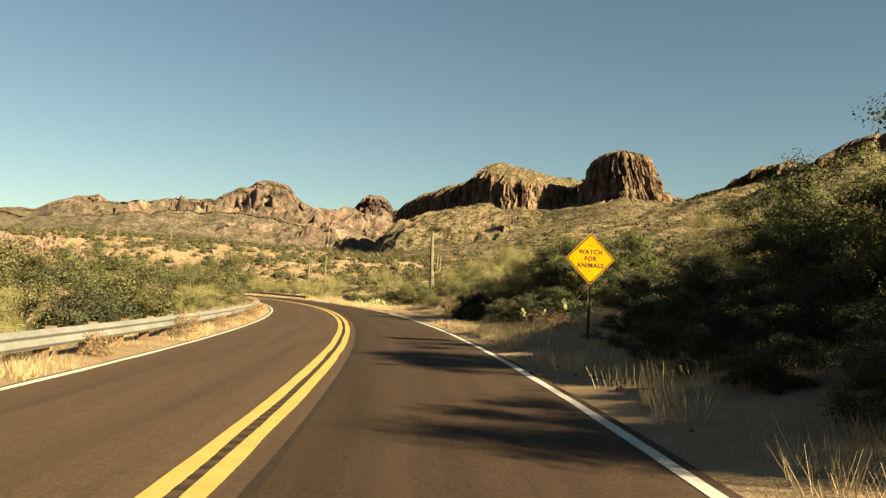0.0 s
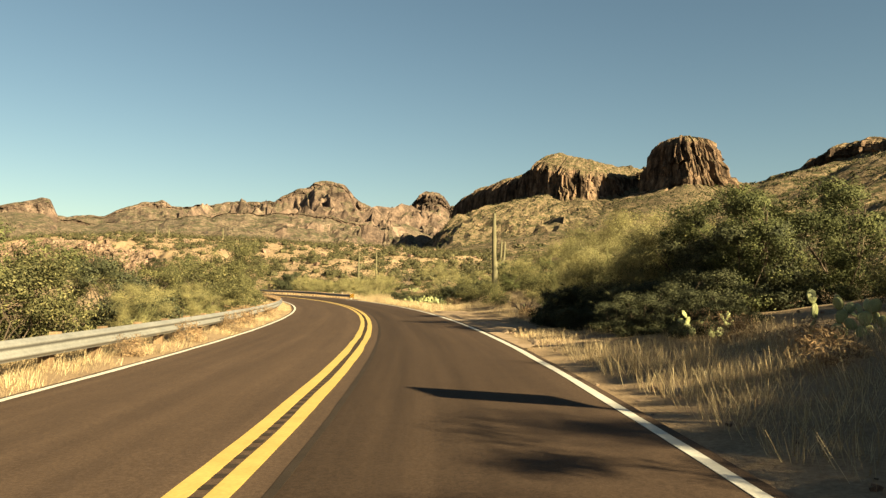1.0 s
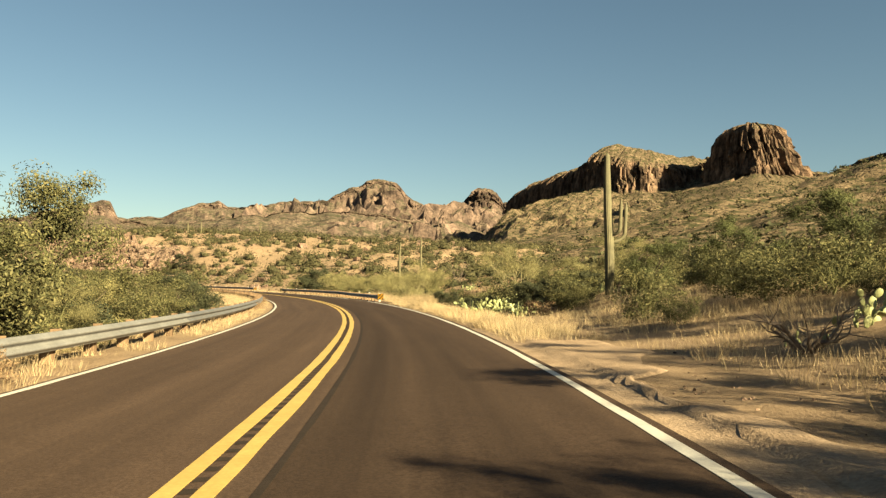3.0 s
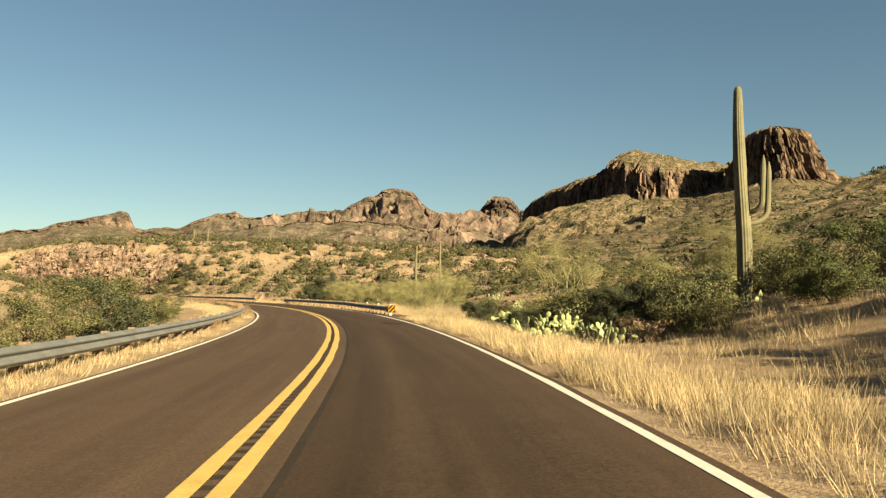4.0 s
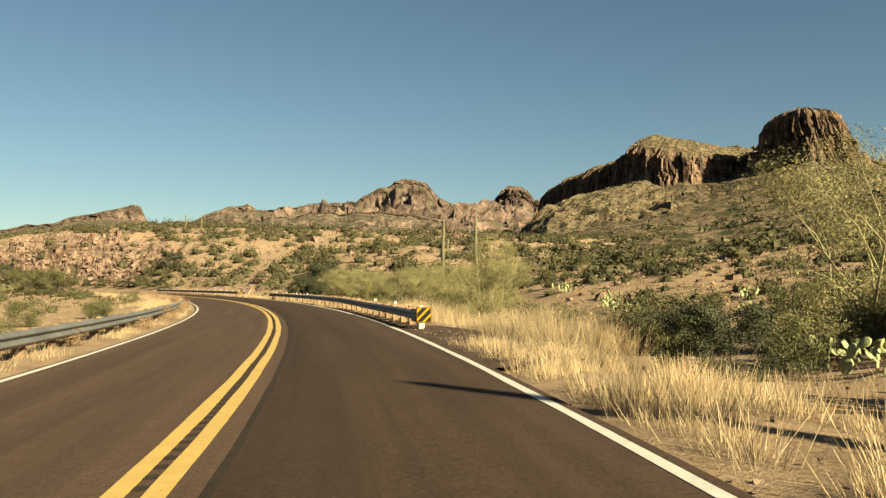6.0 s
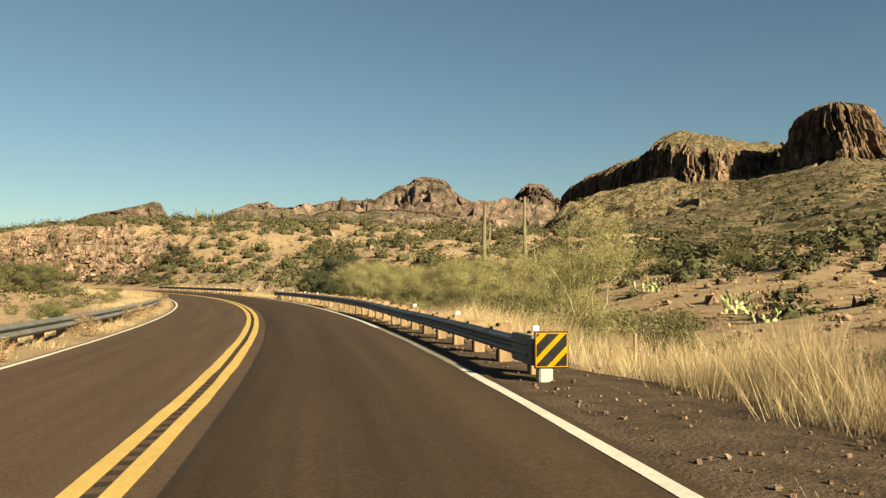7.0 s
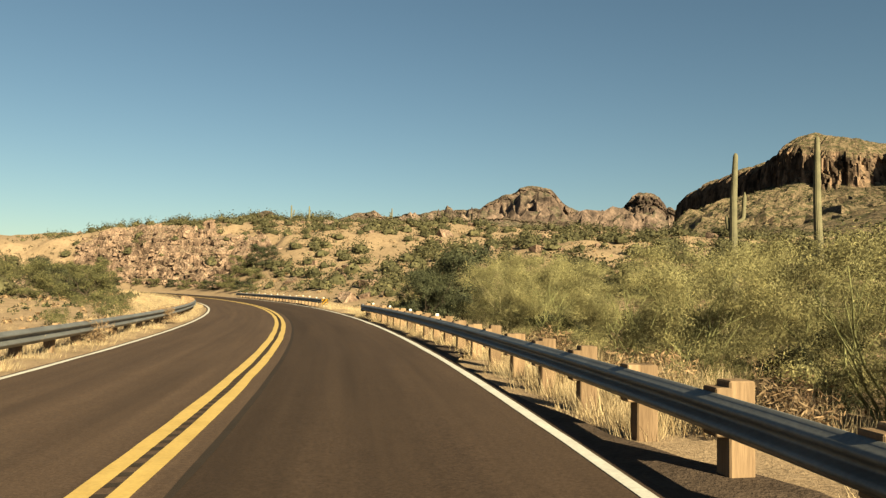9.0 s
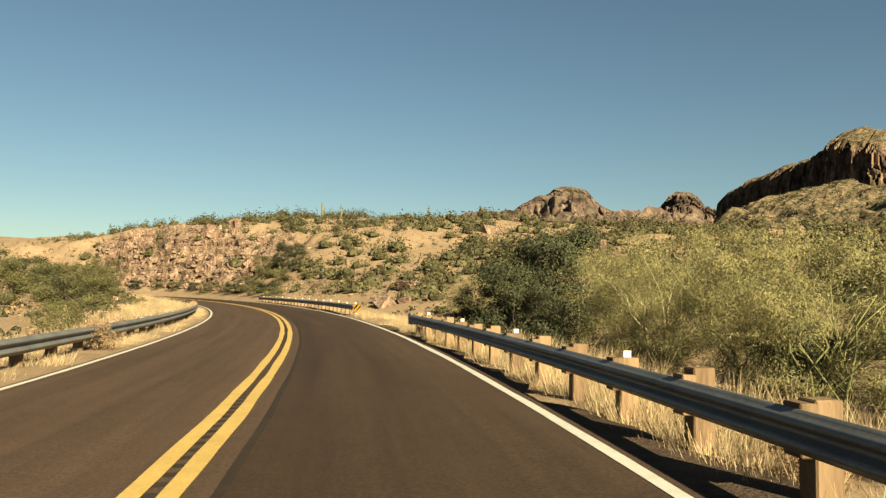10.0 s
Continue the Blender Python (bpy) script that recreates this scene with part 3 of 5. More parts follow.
ridge("foothills", [(-900, 1500, 120), (-700, 1590, 150), (-610, 1615, 158), (-520, 1650, 163), (-440, 1670, 158), (-400, 1680, 150), (-330, 1695, 136), (-230, 1710, 118), (-130, 1720, 100), (-60, 1720, 85), (60, 1700, 80)], M_FARROCK,
      [0, 1, 2, 4, 10, 18, 16, 4, 0, 0, 0], 900, 40, 34.0, 4.0, "brown scrubby foothills with a broken rock band", 520, 300, 8, 40, 0.5, 0.8, 1.5, 0.10)
ridge("far_tableland", [(-2600, 900, 90), (-2100, 1400, 110), (-1803, 1655, 129), (-1609, 1849, 168), (-1525, 1920, 191), (-1435, 1991, 228), (-1380, 2030, 244), (-1361, 2043, 240),
                        (-1345, 2053, 195), (-1282, 2094, 185), (-1150, 2160, 150)], M_FARROCK,
      [0, 4, 6, 10, 14, 20, 50, 50, 20, 20, 5], 1200, 40, 50.0, 4.0, "flat-topped hazy tableland with a blunt cliff end", 420, 300, 12, 40, 0.7, 0.8, 1.6, 0.1)


# ---- helpers for things ----
def thing(name, x, y, z, label, category, group="", turn=0.0, kind=""):
    ob = new(name)
    ob.empty_display_size = 0.2
    ob.matrix_world = Matrix.Translation((x, y, z)) @ Matrix.Rotation(turn, 4, "Z")
    return tagged(ob, label, category, group, kind)


def part(name, mesh, parent, label="", m=None):
    ob = new(name, mesh)
    ob.parent = parent
    if m is not None:
        ob.matrix_basis = m
    if label:
        ob["label"] = label
    return ob


def mesh_data(name, verts, faces, material, smooth=True):
    me = bpy.data.meshes.new(name)
    me.from_pydata(np.asarray(verts, float).reshape(-1, 3).tolist(), [], [list(map(int, f)) for f in faces])
    if smooth:
        me.polygons.foreach_set("use_smooth", np.ones(len(me.polygons), bool))
    me.materials.append(material)
    return me


def bm_mesh(name, bm, material, smooth=False):
    me = bpy.data.meshes.new(name)
    bm.to_mesh(me)
    bm.free()
    if smooth:
        me.polygons.foreach_set("use_smooth", np.ones(len(me.polygons), bool))
    me.materials.append(material)
    return me


def box_mesh(name, sx, sy, sz, material, bevel=0.01, base=True):
    """A block with bevelled edges, standing on its base."""
    bm = bmesh.new()
    bmesh.ops.create_cube(bm, size=1.0)
    bmesh.ops.scale(bm, vec=(sx, sy, sz), verts=bm.verts)
    if base:
        bmesh.ops.translate(bm, vec=(0, 0, sz / 2), verts=bm.verts)
    if bevel:
        bmesh.ops.bevel(bm, geom=list(bm.edges), offset=bevel, segments=1, affect="EDGES")
    return bm_mesh(name, bm, material)


def tubes(segs, sides=5):
    """Tapered tubes; segs: lists of (point, radius)."""
    V, F = [], []
    ang = np.linspace(0, 2 * math.pi, sides, endpoint=False)
    for pts in segs:
        p = np.array([q[0] for q in pts], float)
        r = [q[1] for q in pts]
        base = len(V)
        for i in range(len(p)):
            d = p[min(i + 1, len(p) - 1)] - p[max(i - 1, 0)]
            d = d / (np.linalg.norm(d) + 1e-9)
            a = np.cross(d, (0.3, 0.9, 0.1))
            a = a / (np.linalg.norm(a) + 1e-9)
            b = np.cross(d, a)
            for t in ang:
                V.append(p[i] + r[i] * (math.cos(t) * a + math.sin(t) * b))
        for i in range(len(p) - 1):
            for k in range(sides):
                k2 = (k + 1) % sides
                F.append((base + i * sides + k, base + i * sides + k2, base + (i + 1) * sides + k2, base + (i + 1) * sides + k))
        F.append(tuple(base + (len(p) - 1) * sides + k for k in range(sides)))
    return np.array(V), F


def leaf_quads(rng, centres, facing, length, width, up=0.3):
    """Small leaves that mostly face out of their clump."""
    n = len(centres)
    unit = lambda a: a / (np.linalg.norm(a, axis=1)[:, None] + 1e-9)
    nrm = unit(facing + rng.normal(size=(n, 3)) * 0.32)
    w = unit(np.cross(nrm, rng.normal(size=(n, 3)) + np.array([0, 0, up])))
    d = np.cross(w, nrm)
    L = length * rng.uniform(0.6, 1.3, n)[:, None]
    Wd = width * rng.uniform(0.6, 1.3, n)[:, None]
    v = np.stack([centres - d * L / 2, centres + w * Wd / 2 - d * L * 0.05, centres + d * L / 2, centres - w * Wd / 2 - d * L * 0.05], 1).reshape(-1, 3)
    return v, np.arange(4 * n).reshape(-1, 4)


def tree_meshes(name, seed, height, radius, stems, leaves, length, width, wood, leafmat, low=0.25, tuft=0.12, up=0.3, droop=0.0, gather=2.5):
    """Trunk with limbs, and a crown of many small leaves in uneven tufts."""
    rng = np.random.default_rng(seed)
    segs, tips = [], []
    for k in range(stems):
        a = 2 * math.pi * (k + rng.uniform(-0.3, 0.3)) / stems
        lean = rng.uniform(0.25, 0.7) * radius
        top = np.array([math.cos(a) * lean, math.sin(a) * lean, height * rng.uniform(0.6, 0.85)])
        path = []
        for i in range(6):
            f = i / 5
            q = top * np.array([f ** 1.1, f ** 1.1, f]) + rng.normal(size=3) * 0.035 * height * (f > 0) * np.array([1, 1, 0.3])
            path.append((q, (0.045 * height / math.sqrt(stems)) * (1 - 0.75 * f) * 0.55))
        segs.append(path)
        nl = max(5, int(26 / stems))
        for j in range(nl):
            i = rng.integers(1, 6)
            p0, r0 = path[i]
            b = rng.uniform(0, 2 * math.pi)
            zt = height * rng.uniform(low, 1.0)
            rr = radius * math.sqrt(max(0.05, 1 - ((zt / height - 0.55) / 0.62) ** 2)) * rng.uniform(0.45, 1.0)
            end = np.array([math.cos(b) * rr * 0.75 + top[0] * 0.45, math.sin(b) * rr * 0.75 + top[1] * 0.45, zt - droop * rr * 0.3])
            mid = (p0 + end) / 2 + rng.normal(size=3) * 0.06 * radius + np.array([0, 0, 0.05 * height])
            segs.append([(p0, r0 * 0.6), (mid, r0 * 0.35), (end, r0 * 0.12)])
            tips += [end, mid * 0.4 + end * 0.6, end + rng.normal(size=3) * 0.1 * radius]
            for _ in range(4):
                e2 = end + np.clip(rng.normal(size=3), -1.4, 1.4) * np.array([0.2, 0.2, 0.14]) * radius
                e2[2] = max(e2[2], 0.1 * height)
                segs.append([(mid * 0.3 + end * 0.7, r0 * 0.16), ((end + e2) / 2 + rng.normal(size=3) * 0.03 * radius, r0 * 0.1), (e2, r0 * 0.04)])
                tips += [e2, (e2 + end) / 2]
    tips = np.array(tips)
    weight = rng.uniform(0.1, 1.0, len(tips)) ** gather
    size = tuft * radius * rng.uniform(0.5, 1.7, len(tips))
    weight = weight * size ** 2
    idx = rng.choice(len(tips), leaves, p=weight / weight.sum())
    way = rng.normal(size=(leaves, 3))
    way /= np.linalg.norm(way, axis=1)[:, None]
    c = tips[idx] + way * np.array([1.15, 1.15, 0.85]) * (size[idx] * rng.uniform(0.02, 1.25, leaves) ** 0.55)[:, None]
    c[:, 2] = np.maximum(c[:, 2], 0.04)
    middle = c - np.array([0, 0, height * 0.45])
    facing = way + 0.7 * middle / (np.linalg.norm(middle, axis=1)[:, None] + 0.3)
    facing /= np.linalg.norm(facing, axis=1)[:, None]
    tv, tf = tubes(segs, 5)
    lv, lf = leaf_quads(rng, c, facing, length, width, up)
    return mesh_data(name + "_wood", tv, tf, wood), mesh_data(name + "_leaves", lv, lf, leafmat, False)


def plant_kind(name, meshes, label, category, wood_name="trunk", crown_name="crown"):
    """Returns a function that sets one such plant at a place."""
    state = {}

    def put(x, y, size=1.0, turn=0.0, sink=0.05, wide=1.0, text="", group=""):
        z = float(land(np.array([x]), np.array([y]))[0]) - sink
        m = Matrix.Translation((x, y, z)) @ Matrix.Rotation(turn, 4, "Z") @ Matrix.Diagonal((size * wide, size * wide, size, 1))
        if "ob" not in state:
            ob = new(name)
            tagged(ob, label, category, group)
            part(wood_name, meshes[0], ob)
            part(crown_name, meshes[1], ob)
            ob.matrix_world = Matrix.Identity(4)
            ob.matrix_basis = m
            state["ob"] = ob
            return ob
        ob = copy_plain(state["ob"], m)
        if text:
            ob["label"] = text
        if group:
            ob["group"] = group
        return ob
    return put


def copy_plain(ob, m):
    """copy_thing for a thing whose own pose carries its size."""
    keep = ob.matrix_basis.copy()
    ob.matrix_basis = Matrix.Identity(4)
    c = copy_thing(ob, m)
    ob.matrix_basis = keep
    return c


def spot(s, lat):
    x, y, _ = at_road(s, lat)
    return float(x), float(y)


# ---- road furniture ----
def ww(zz):
    return 0.085 * (0.5 - 0.5 * math.cos(4 * math.pi * zz))


POST = box_mesh("post_wood", 0.19, 0.19, 1.0, M_POSTWOOD, 0.012)
BLOCK = box_mesh("block_wood", 0.17, 0.20, 0.36, M_POSTWOOD, 0.01)
TAB = box_mesh("reflector_tab", 0.085, 0.02, 0.07, M_TABWHITE, 0.004)
BOLT = box_mesh("bolt_head", 0.03, 0.02, 0.03, M_STEEL, 0.006)


def guard_rail(s0, s1, lat, side, spacing, tab_every, label, top=0.57, post_top=0.585, steel=None, depth=0.34):
    """Steel W-beam on timber posts. side: +1 where the road lies to its left."""
    x0, y0, z0 = at_road(s0, lat)
    rail = thing("guard_rail", float(x0), float(y0), float(z0), label, "guard rail", "guard rails along the road")
    n = max(2, int((s1 - s0) / 1.2) + 1)
    ss = np.linspace(s0, s1, n)
    top_at = top if callable(top) else (lambda q: top + 0 * q)
    prof = [(ww(k / 14) + 0.01, depth * (k / 14 - 1)) for k in range(15)]
    prof = prof + [(o - 0.012, z) for o, z in prof[::-1]]
    rows = []
    for o, zz in prof:
        x, y, z = at_road(ss, lat - side * o)
        rows.append(np.stack([x - x0, y - y0, z - z0 + zz + top_at(ss)], -1))
    rows.append(rows[0])
    v = np.stack(rows, 1)
    part("beam", mesh_data("rail_beam", v, grid_faces(n, len(rows)), steel or M_RAIL_SHADED), rail, "W-shaped steel beam")
    for i, s in enumerate(np.arange(s0 + 0.5, s1, spacing)):
        h = float(np.interp(s, RS, RH))
        x, y, z = at_road(s, lat + side * 0.19)
        gz = min(float(land(np.array([x]), np.array([y]))[0]) - 0.25, float(z) - 0.2)
        tp = float(top_at(s))
        top_i = z + tp + post_top + 0.03 * math.sin(i * 2.3)
        m = Matrix.Translation((x - x0, y - y0, gz - z0)) @ Matrix.Rotation(h + 0.04 * math.sin(i * 1.7), 4, "Z")
        stand = m @ Matrix.Diagonal((1, 1, float(top_i - gz), 1))
        p = part("post", POST, rail, "", stand)
        xb, yb, zb = at_road(s, lat + side * 0.06)
        seat = (Matrix.Translation((xb - x0, yb - y0, zb - z0 + tp - 0.30)) @ Matrix.Rotation(h, 4, "Z") @ Matrix.Diagonal((0.72, 1, 0.92, 1)))
        block = part("block", BLOCK, rail, "", seat)
        if tab_every and i % tab_every == 0 and not 106 < s < 124:
            part("reflector", TAB, p, "small white reflector tab on a post", stand.inverted() @ Matrix.Translation((x - x0, y - y0, top_i - z0)) @ Matrix.Rotation(h, 4, "Z"))
        xk, yk, zk = at_road(s, lat - side * 0.012)
        part("bolt", BOLT, block, "", seat.inverted() @ Matrix.Translation((xk - x0, yk - y0, zk - z0 + tp - depth / 2 + 0.015)) @ Matrix.Rotation(h + math.pi / 2, 4, "Z"))
    return rail


def rail_end(rail, s, lat, side, length, top=0.55):
    """Flared blunt steel shoe that closes a beam."""
    x0, y0, z0 = rail.matrix_world.translation
    h = float(np.interp(s, RS, RH))
    x, y, z = at_road(s, lat + side * 0.0)
    me = box_mesh("end_shoe", 0.10, length, 0.36, M_RAIL_SHADED, 0.02)
    part("end_shoe", me, rail, "dark blunt steel end shoe", Matrix.Translation((x - x0, y - y0, z - z0 + top - 0.335)) @ Matrix.Rotation(h, 4, "Z"))


def striped_marker(s, lat, turn_more=0.0):
    """Square object marker with slanting black and yellow bars, on a white footing."""
    x, y, z = (float(q) for q in at_road(s, lat))
    h = float(np.interp(s, RS, RH)) + turn_more
    ob = thing("object_marker", x, y, z, "square black and yellow striped hazard marker on a white footing", "road sign", "hazard markers", h)
    W2, H2 = 0.20, 0.205
    panel = part("panel", box_mesh("marker_panel", 2 * W2, 0.012, 2 * H2, M_SIGN, 0.004), ob, "yellow sheet", Matrix.Translation((0, 0, 0.145)))
    part("border", box_mesh("marker_border", 2 * W2 + 0.03, 0.01, 2 * H2 + 0.03, M_BLACK, 0.003), ob, "", Matrix.Translation((0, 0.012, 0.13)))
    step = 0.235
    for k in range(-3, 4):
        c0 = k * step - 0.06
        poly = [(-W2 - 1, c0 - W2 - 1 - 0.076), (W2 + 1, c0 + W2 + 1 - 0.076), (W2 + 1, c0 + W2 + 1 + 0.076), (-W2 - 1, c0 - W2 - 1 + 0.076)]
        for ax, lim, sg in ((0, W2 - 0.012, 1), (0, -W2 + 0.012, -1), (1, H2 - 0.012, 1), (1, -H2 + 0.012, -1)):
            out = []
            for i in range(len(poly)):
                a, b = poly[i], poly[(i + 1) % len(poly)]
                ia, ib = (a[ax] - lim) * sg <= 0, (b[ax] - lim) * sg <= 0
                if ia:
                    out.append(a)
                if ia != ib:
                    t = (lim - a[ax]) / (b[ax] - a[ax])
                    out.append((a[0] + t * (b[0] - a[0]), a[1] + t * (b[1] - a[1])))
            poly = out
            if len(poly) < 3:
                break
        if len(poly) < 3:
            continue
        n = len(poly)
        v = [(px, -0.0075, pz) for px, pz in poly] + [(px, -0.004, pz) for px, pz in poly]
        f = [tuple(range(n)), tuple(range(2 * n - 1, n - 1, -1))] + [(i, n + i, n + (i + 1) % n, (i + 1) % n) for i in range(n)]
        part("stripe", mesh_data("marker_stripe", v, f, M_BLACK, False), panel, "", Matrix.Translation((0, 0, H2)))
    part("footing", box_mesh("marker_footing", 0.17, 0.17, 0.34, M_CONCRETE, 0.02), ob, "white concrete footing", Matrix.Translation((-0.06, 0.10, -0.20)))
    return ob


# left rail: sun and shade put into its steel colour, split at s 58
guard_rail(-14, 58, -W_LEFT - 0.92, -1, 1.9, 0, "pale guard rail, coloured as sunlit, on timber posts in dry grass", post_top=-0.06, steel=M_RAIL_SUNLIT, depth=0.31)
guard_rail(58.02, 186, -W_LEFT - 0.92, -1, 1.9, 0, "dull guard rail, darkened as in shade, on timber posts in dry grass", post_top=-0.06, depth=0.31)
rail_mid = guard_rail(92.4, 144, W_RIGHT + 0.62, 1, 1.63, 3, "dull steel guard rail on timber posts with white reflectors", lambda q: np.interp(q, [92, 104, 112], [0.465, 0.475, 0.54]), 0.055, depth=0.265)
rail_end(rail_mid, 92.7, W_RIGHT + 0.60, 1, 0.9, 0.48)
rail_end(rail_mid, 144.2, W_RIGHT + 0.64, 1, 0.5)
striped_marker(92.05, W_RIGHT + 0.74)
guard_rail(161.5, 206, W_RIGHT + 0.75, 1, 1.63, 2, "distant guard rail on timber posts at the foot of the hill", post_top=0.03, depth=0.31)
striped_marker(161.1, W_RIGHT + 0.9)

def shoulder(name, s0, s1, la0, la1, lift, material, label):
    """A strip of loose surface that follows the ground."""
    ss = np.arange(s0, s1, 0.5)
    f = np.linspace(0, 1, 7)
    edge = (la1(ss) if callable(la1) else la1) + 0.5 * fbm(ss / 3.0, ss * 0, 71, 4)
    end = np.clip(np.minimum(ss - s0, s1 - ss) / 2.5, 0.02, 1) ** 0.5
    la = la0 + f[None] * ((edge - la0) * end)[:, None]
    x, y, z = at_road(np.repeat(ss[:, None], 7, 1), la)
    w = np.clip((la - 4.9) / 0.7, 0, 1)
    z = (z - 0.03) * (1 - w) + (land(x, y) + lift) * w
    ob = mesh_object(name, np.stack([x, y, z], -1), grid_faces(len(ss), 7), material)
    return tagged(ob, label, "gravel", kind="structure")


M_MILLINGS = grained("dark_gravel", (0.026, 0.018, 0.0135), (0.085, 0.06, 0.044), 2.5, 28, 0.95, depth=0.05)
shoulder("gravel_shoulder", 82, 106, W_RIGHT + 0.15, lambda q: 4.75 + 1.3 * np.clip((94.5 - q) / 2.5, 0, 1), 0.08, M_MILLINGS, "dark brown gravel shoulder beside the guard rail")
shoulder("gravel_edge", 104, 150, W_RIGHT + 0.1, 3.85, 0.03, M_MILLINGS, "narrow strip of dark gravel beside the guard rail")



def turnout(s0, s1, width):
    """Pale trodden dirt beside the asphalt, with a ragged outer edge, lying on the ground."""
    ss, f = np.arange(s0, s1, 0.4), np.linspace(0, 1, 14)
    end = np.clip(np.minimum(ss - s0, s1 - ss) / 7, 0.03, 1) ** 0.7
    reach = (width + 0.8 * fbm(ss / 2.6, ss * 0, 73, 4)) * end
    la = W_RIGHT + 0.13 + f[None] * reach[:, None]
    x, y, _ = at_road(np.repeat(ss[:, None], 14, 1), la)
    z = land(x, y) + 0.035 - 0.06 * (f[None] > 0.95) + 0.012 * fbm(x / 0.4, y / 0.4, 74, 3)
    z = np.where(la < 4.0, np.maximum(z, at_road(np.repeat(ss[:, None], 14, 1), la)[2] - 0.02), z)
    ob = mesh_object("dirt_turnout", np.stack([x, y, z], -1), grid_faces(len(ss), 14), M_PALEDIRT)
    return tagged(ob, "pale trodden dirt turnout beside the asphalt", "dirt", kind="structure")


M_PALEDIRT = grained("pale_dirt", (0.16, 0.112, 0.074), (0.31, 0.228, 0.157), 2.2, 26, 0.95, depth=0.04)
turnout(28, 58, 1.5)

# rumble strip milled between the yellow lines, and the tar joint beside them
ss = np.arange(-15, 210, 0.29)
V, F = [], []
for i, s in enumerate(ss):
    b = len(V)
    for ds, la in ((0, -0.046), (0, 0.045), (0.12, 0.045), (0.12, -0.046)):
        x, y, z = at_road(s + ds, la)
        V.append((x, y, z + 0.004))
    F.append((b, b + 1, b + 2, b + 3))
tagged(mesh_object("rumble_strip", V, F, M_RUMBLE, False), "milled rumble strip between the yellow lines", "road marking", kind="structure")
tagged(ribbon("tar_joint", -60, 300, 0.40, 0.47, 0.004, 0.002, M_SEAL, 0.5, 0.012), "dark tar joint along the asphalt", "road marking", kind="structure")


def sign_post():
    """Diamond warning sign on a steel post."""
    x, y = 2.74, 18.03
    gz = float(land(np.array([x]), np.array([y]))[0])
    ob = thing("warning_sign", x, y, gz, "yellow diamond warning sign with black words on a rusty post", "road sign", "", radians(11))
    half, zc = 0.605, 2.27 - gz

    def diamond(h, thick, r):
        bm = bmesh.new()
        pts = []
        for k in range(4):
            a = k * math.pi / 2
            cx, cz = math.cos(a) * (h - r * 1.414), math.sin(a) * (h - r * 1.414)
            for j in range(5):
                t = a - math.pi / 4 + j * math.pi / 8
                pts.append((cx + r * math.cos(t), cz + r * math.sin(t)))
        vs = [bm.verts.new((px, -thick / 2, pz)) for px, pz in pts]
        f = bm.faces.new(vs)
        ext = bmesh.ops.extrude_face_region(bm, geom=[f])
        bmesh.ops.translate(bm, vec=(0, thick, 0), verts=[e for e in ext["geom"] if isinstance(e, bmesh.types.BMVert)])
        bmesh.ops.recalc_face_normals(bm, faces=bm.faces)
        return bm
    up = Matrix.Translation((0, 0, zc))
    panel = part("panel", bm_mesh("sign_panel", diamond(half, 0.006, 0.05), M_SIGN), ob, "yellow diamond sheet, faded", up)
    part("border", bm_mesh("sign_border", diamond(half - 0.02, 0.002, 0.045), M_BLACK), panel, "black border line", Matrix.Translation((0, -0.0045, 0)))
    part("field", bm_mesh("sign_field", diamond(half - 0.056, 0.002, 0.04), M_SIGN), panel, "yellow field", Matrix.Translation((0, -0.0075, 0)))
    for word, dz in (("WATCH", 0.157), ("FOR", 0.0), ("ANIMALS", -0.157)):
        cu = bpy.data.curves.new("words", "FONT")
        cu.body, cu.size, cu.extrude, cu.align_x, cu.align_y, cu.offset = word, 0.146, 0.001, "CENTER", "CENTER", 0.004
        cu.space_character = 1.12
        tmp = new("words", cu)
        bpy.context.view_layer.update()
        me = bpy.data.meshes.new_from_object(tmp.evaluated_get(bpy.context.evaluated_depsgraph_get()))
        bpy.data.objects.remove(tmp)
        bm = bmesh.new()
        bm.from_mesh(me)
        todo = set(bm.verts)
        while todo:
            stack, seen = [todo.pop()], set()
            while stack:
                q = stack.pop()
                seen.add(q.index)
                for e in q.link_edges:
                    o2 = e.other_vert(q)
                    if o2 in todo:
                        todo.discard(o2)
                        stack.append(o2)
            order = {k: i for i, k in enumerate(sorted(seen))}
            pts = [tuple(me.vertices[k].co) for k in sorted(seen)]
            fcs = [tuple(order[k] for k in p.vertices) for p in me.polygons if p.vertices[0] in seen]
            part("letter", mesh_data("letter", pts, fcs, M_BLACK, False), panel, "black painted letter", Matrix.Translation((0, -0.0105, dz)) @ Matrix.Rotation(math.pi / 2, 4, "X"))
        bm.free()
    bm = bmesh.new()
    prof = [(-0.035, 0.0), (-0.03, 0.0), (-0.02, 0.03), (0.02, 0.03), (0.03, 0.0), (0.035, 0.0), (0.024, 0.036), (-0.024, 0.036)]
    vs = [bm.verts.new((px, py, 0)) for px, py in prof]
    f = bm.faces.new(vs)
    ext = bmesh.ops.extrude_face_region(bm, geom=[f])
    bmesh.ops.translate(bm, vec=(0, 0, zc + half * 0.6 + 0.4), verts=[e for e in ext["geom"] if isinstance(e, bmesh.types.BMVert)])
    bmesh.ops.recalc_face_normals(bm, faces=bm.faces)
    part("post", bm_mesh("sign_post", bm, M_STEEL), ob, "rusty steel channel post", Matrix.Translation((0, 0.006, -0.4)))
    for dz in (0.3, -0.3):
        part("bolt", BOLT, ob, "", up @ Matrix.Translation((0, -0.012, dz)))


sign_post()

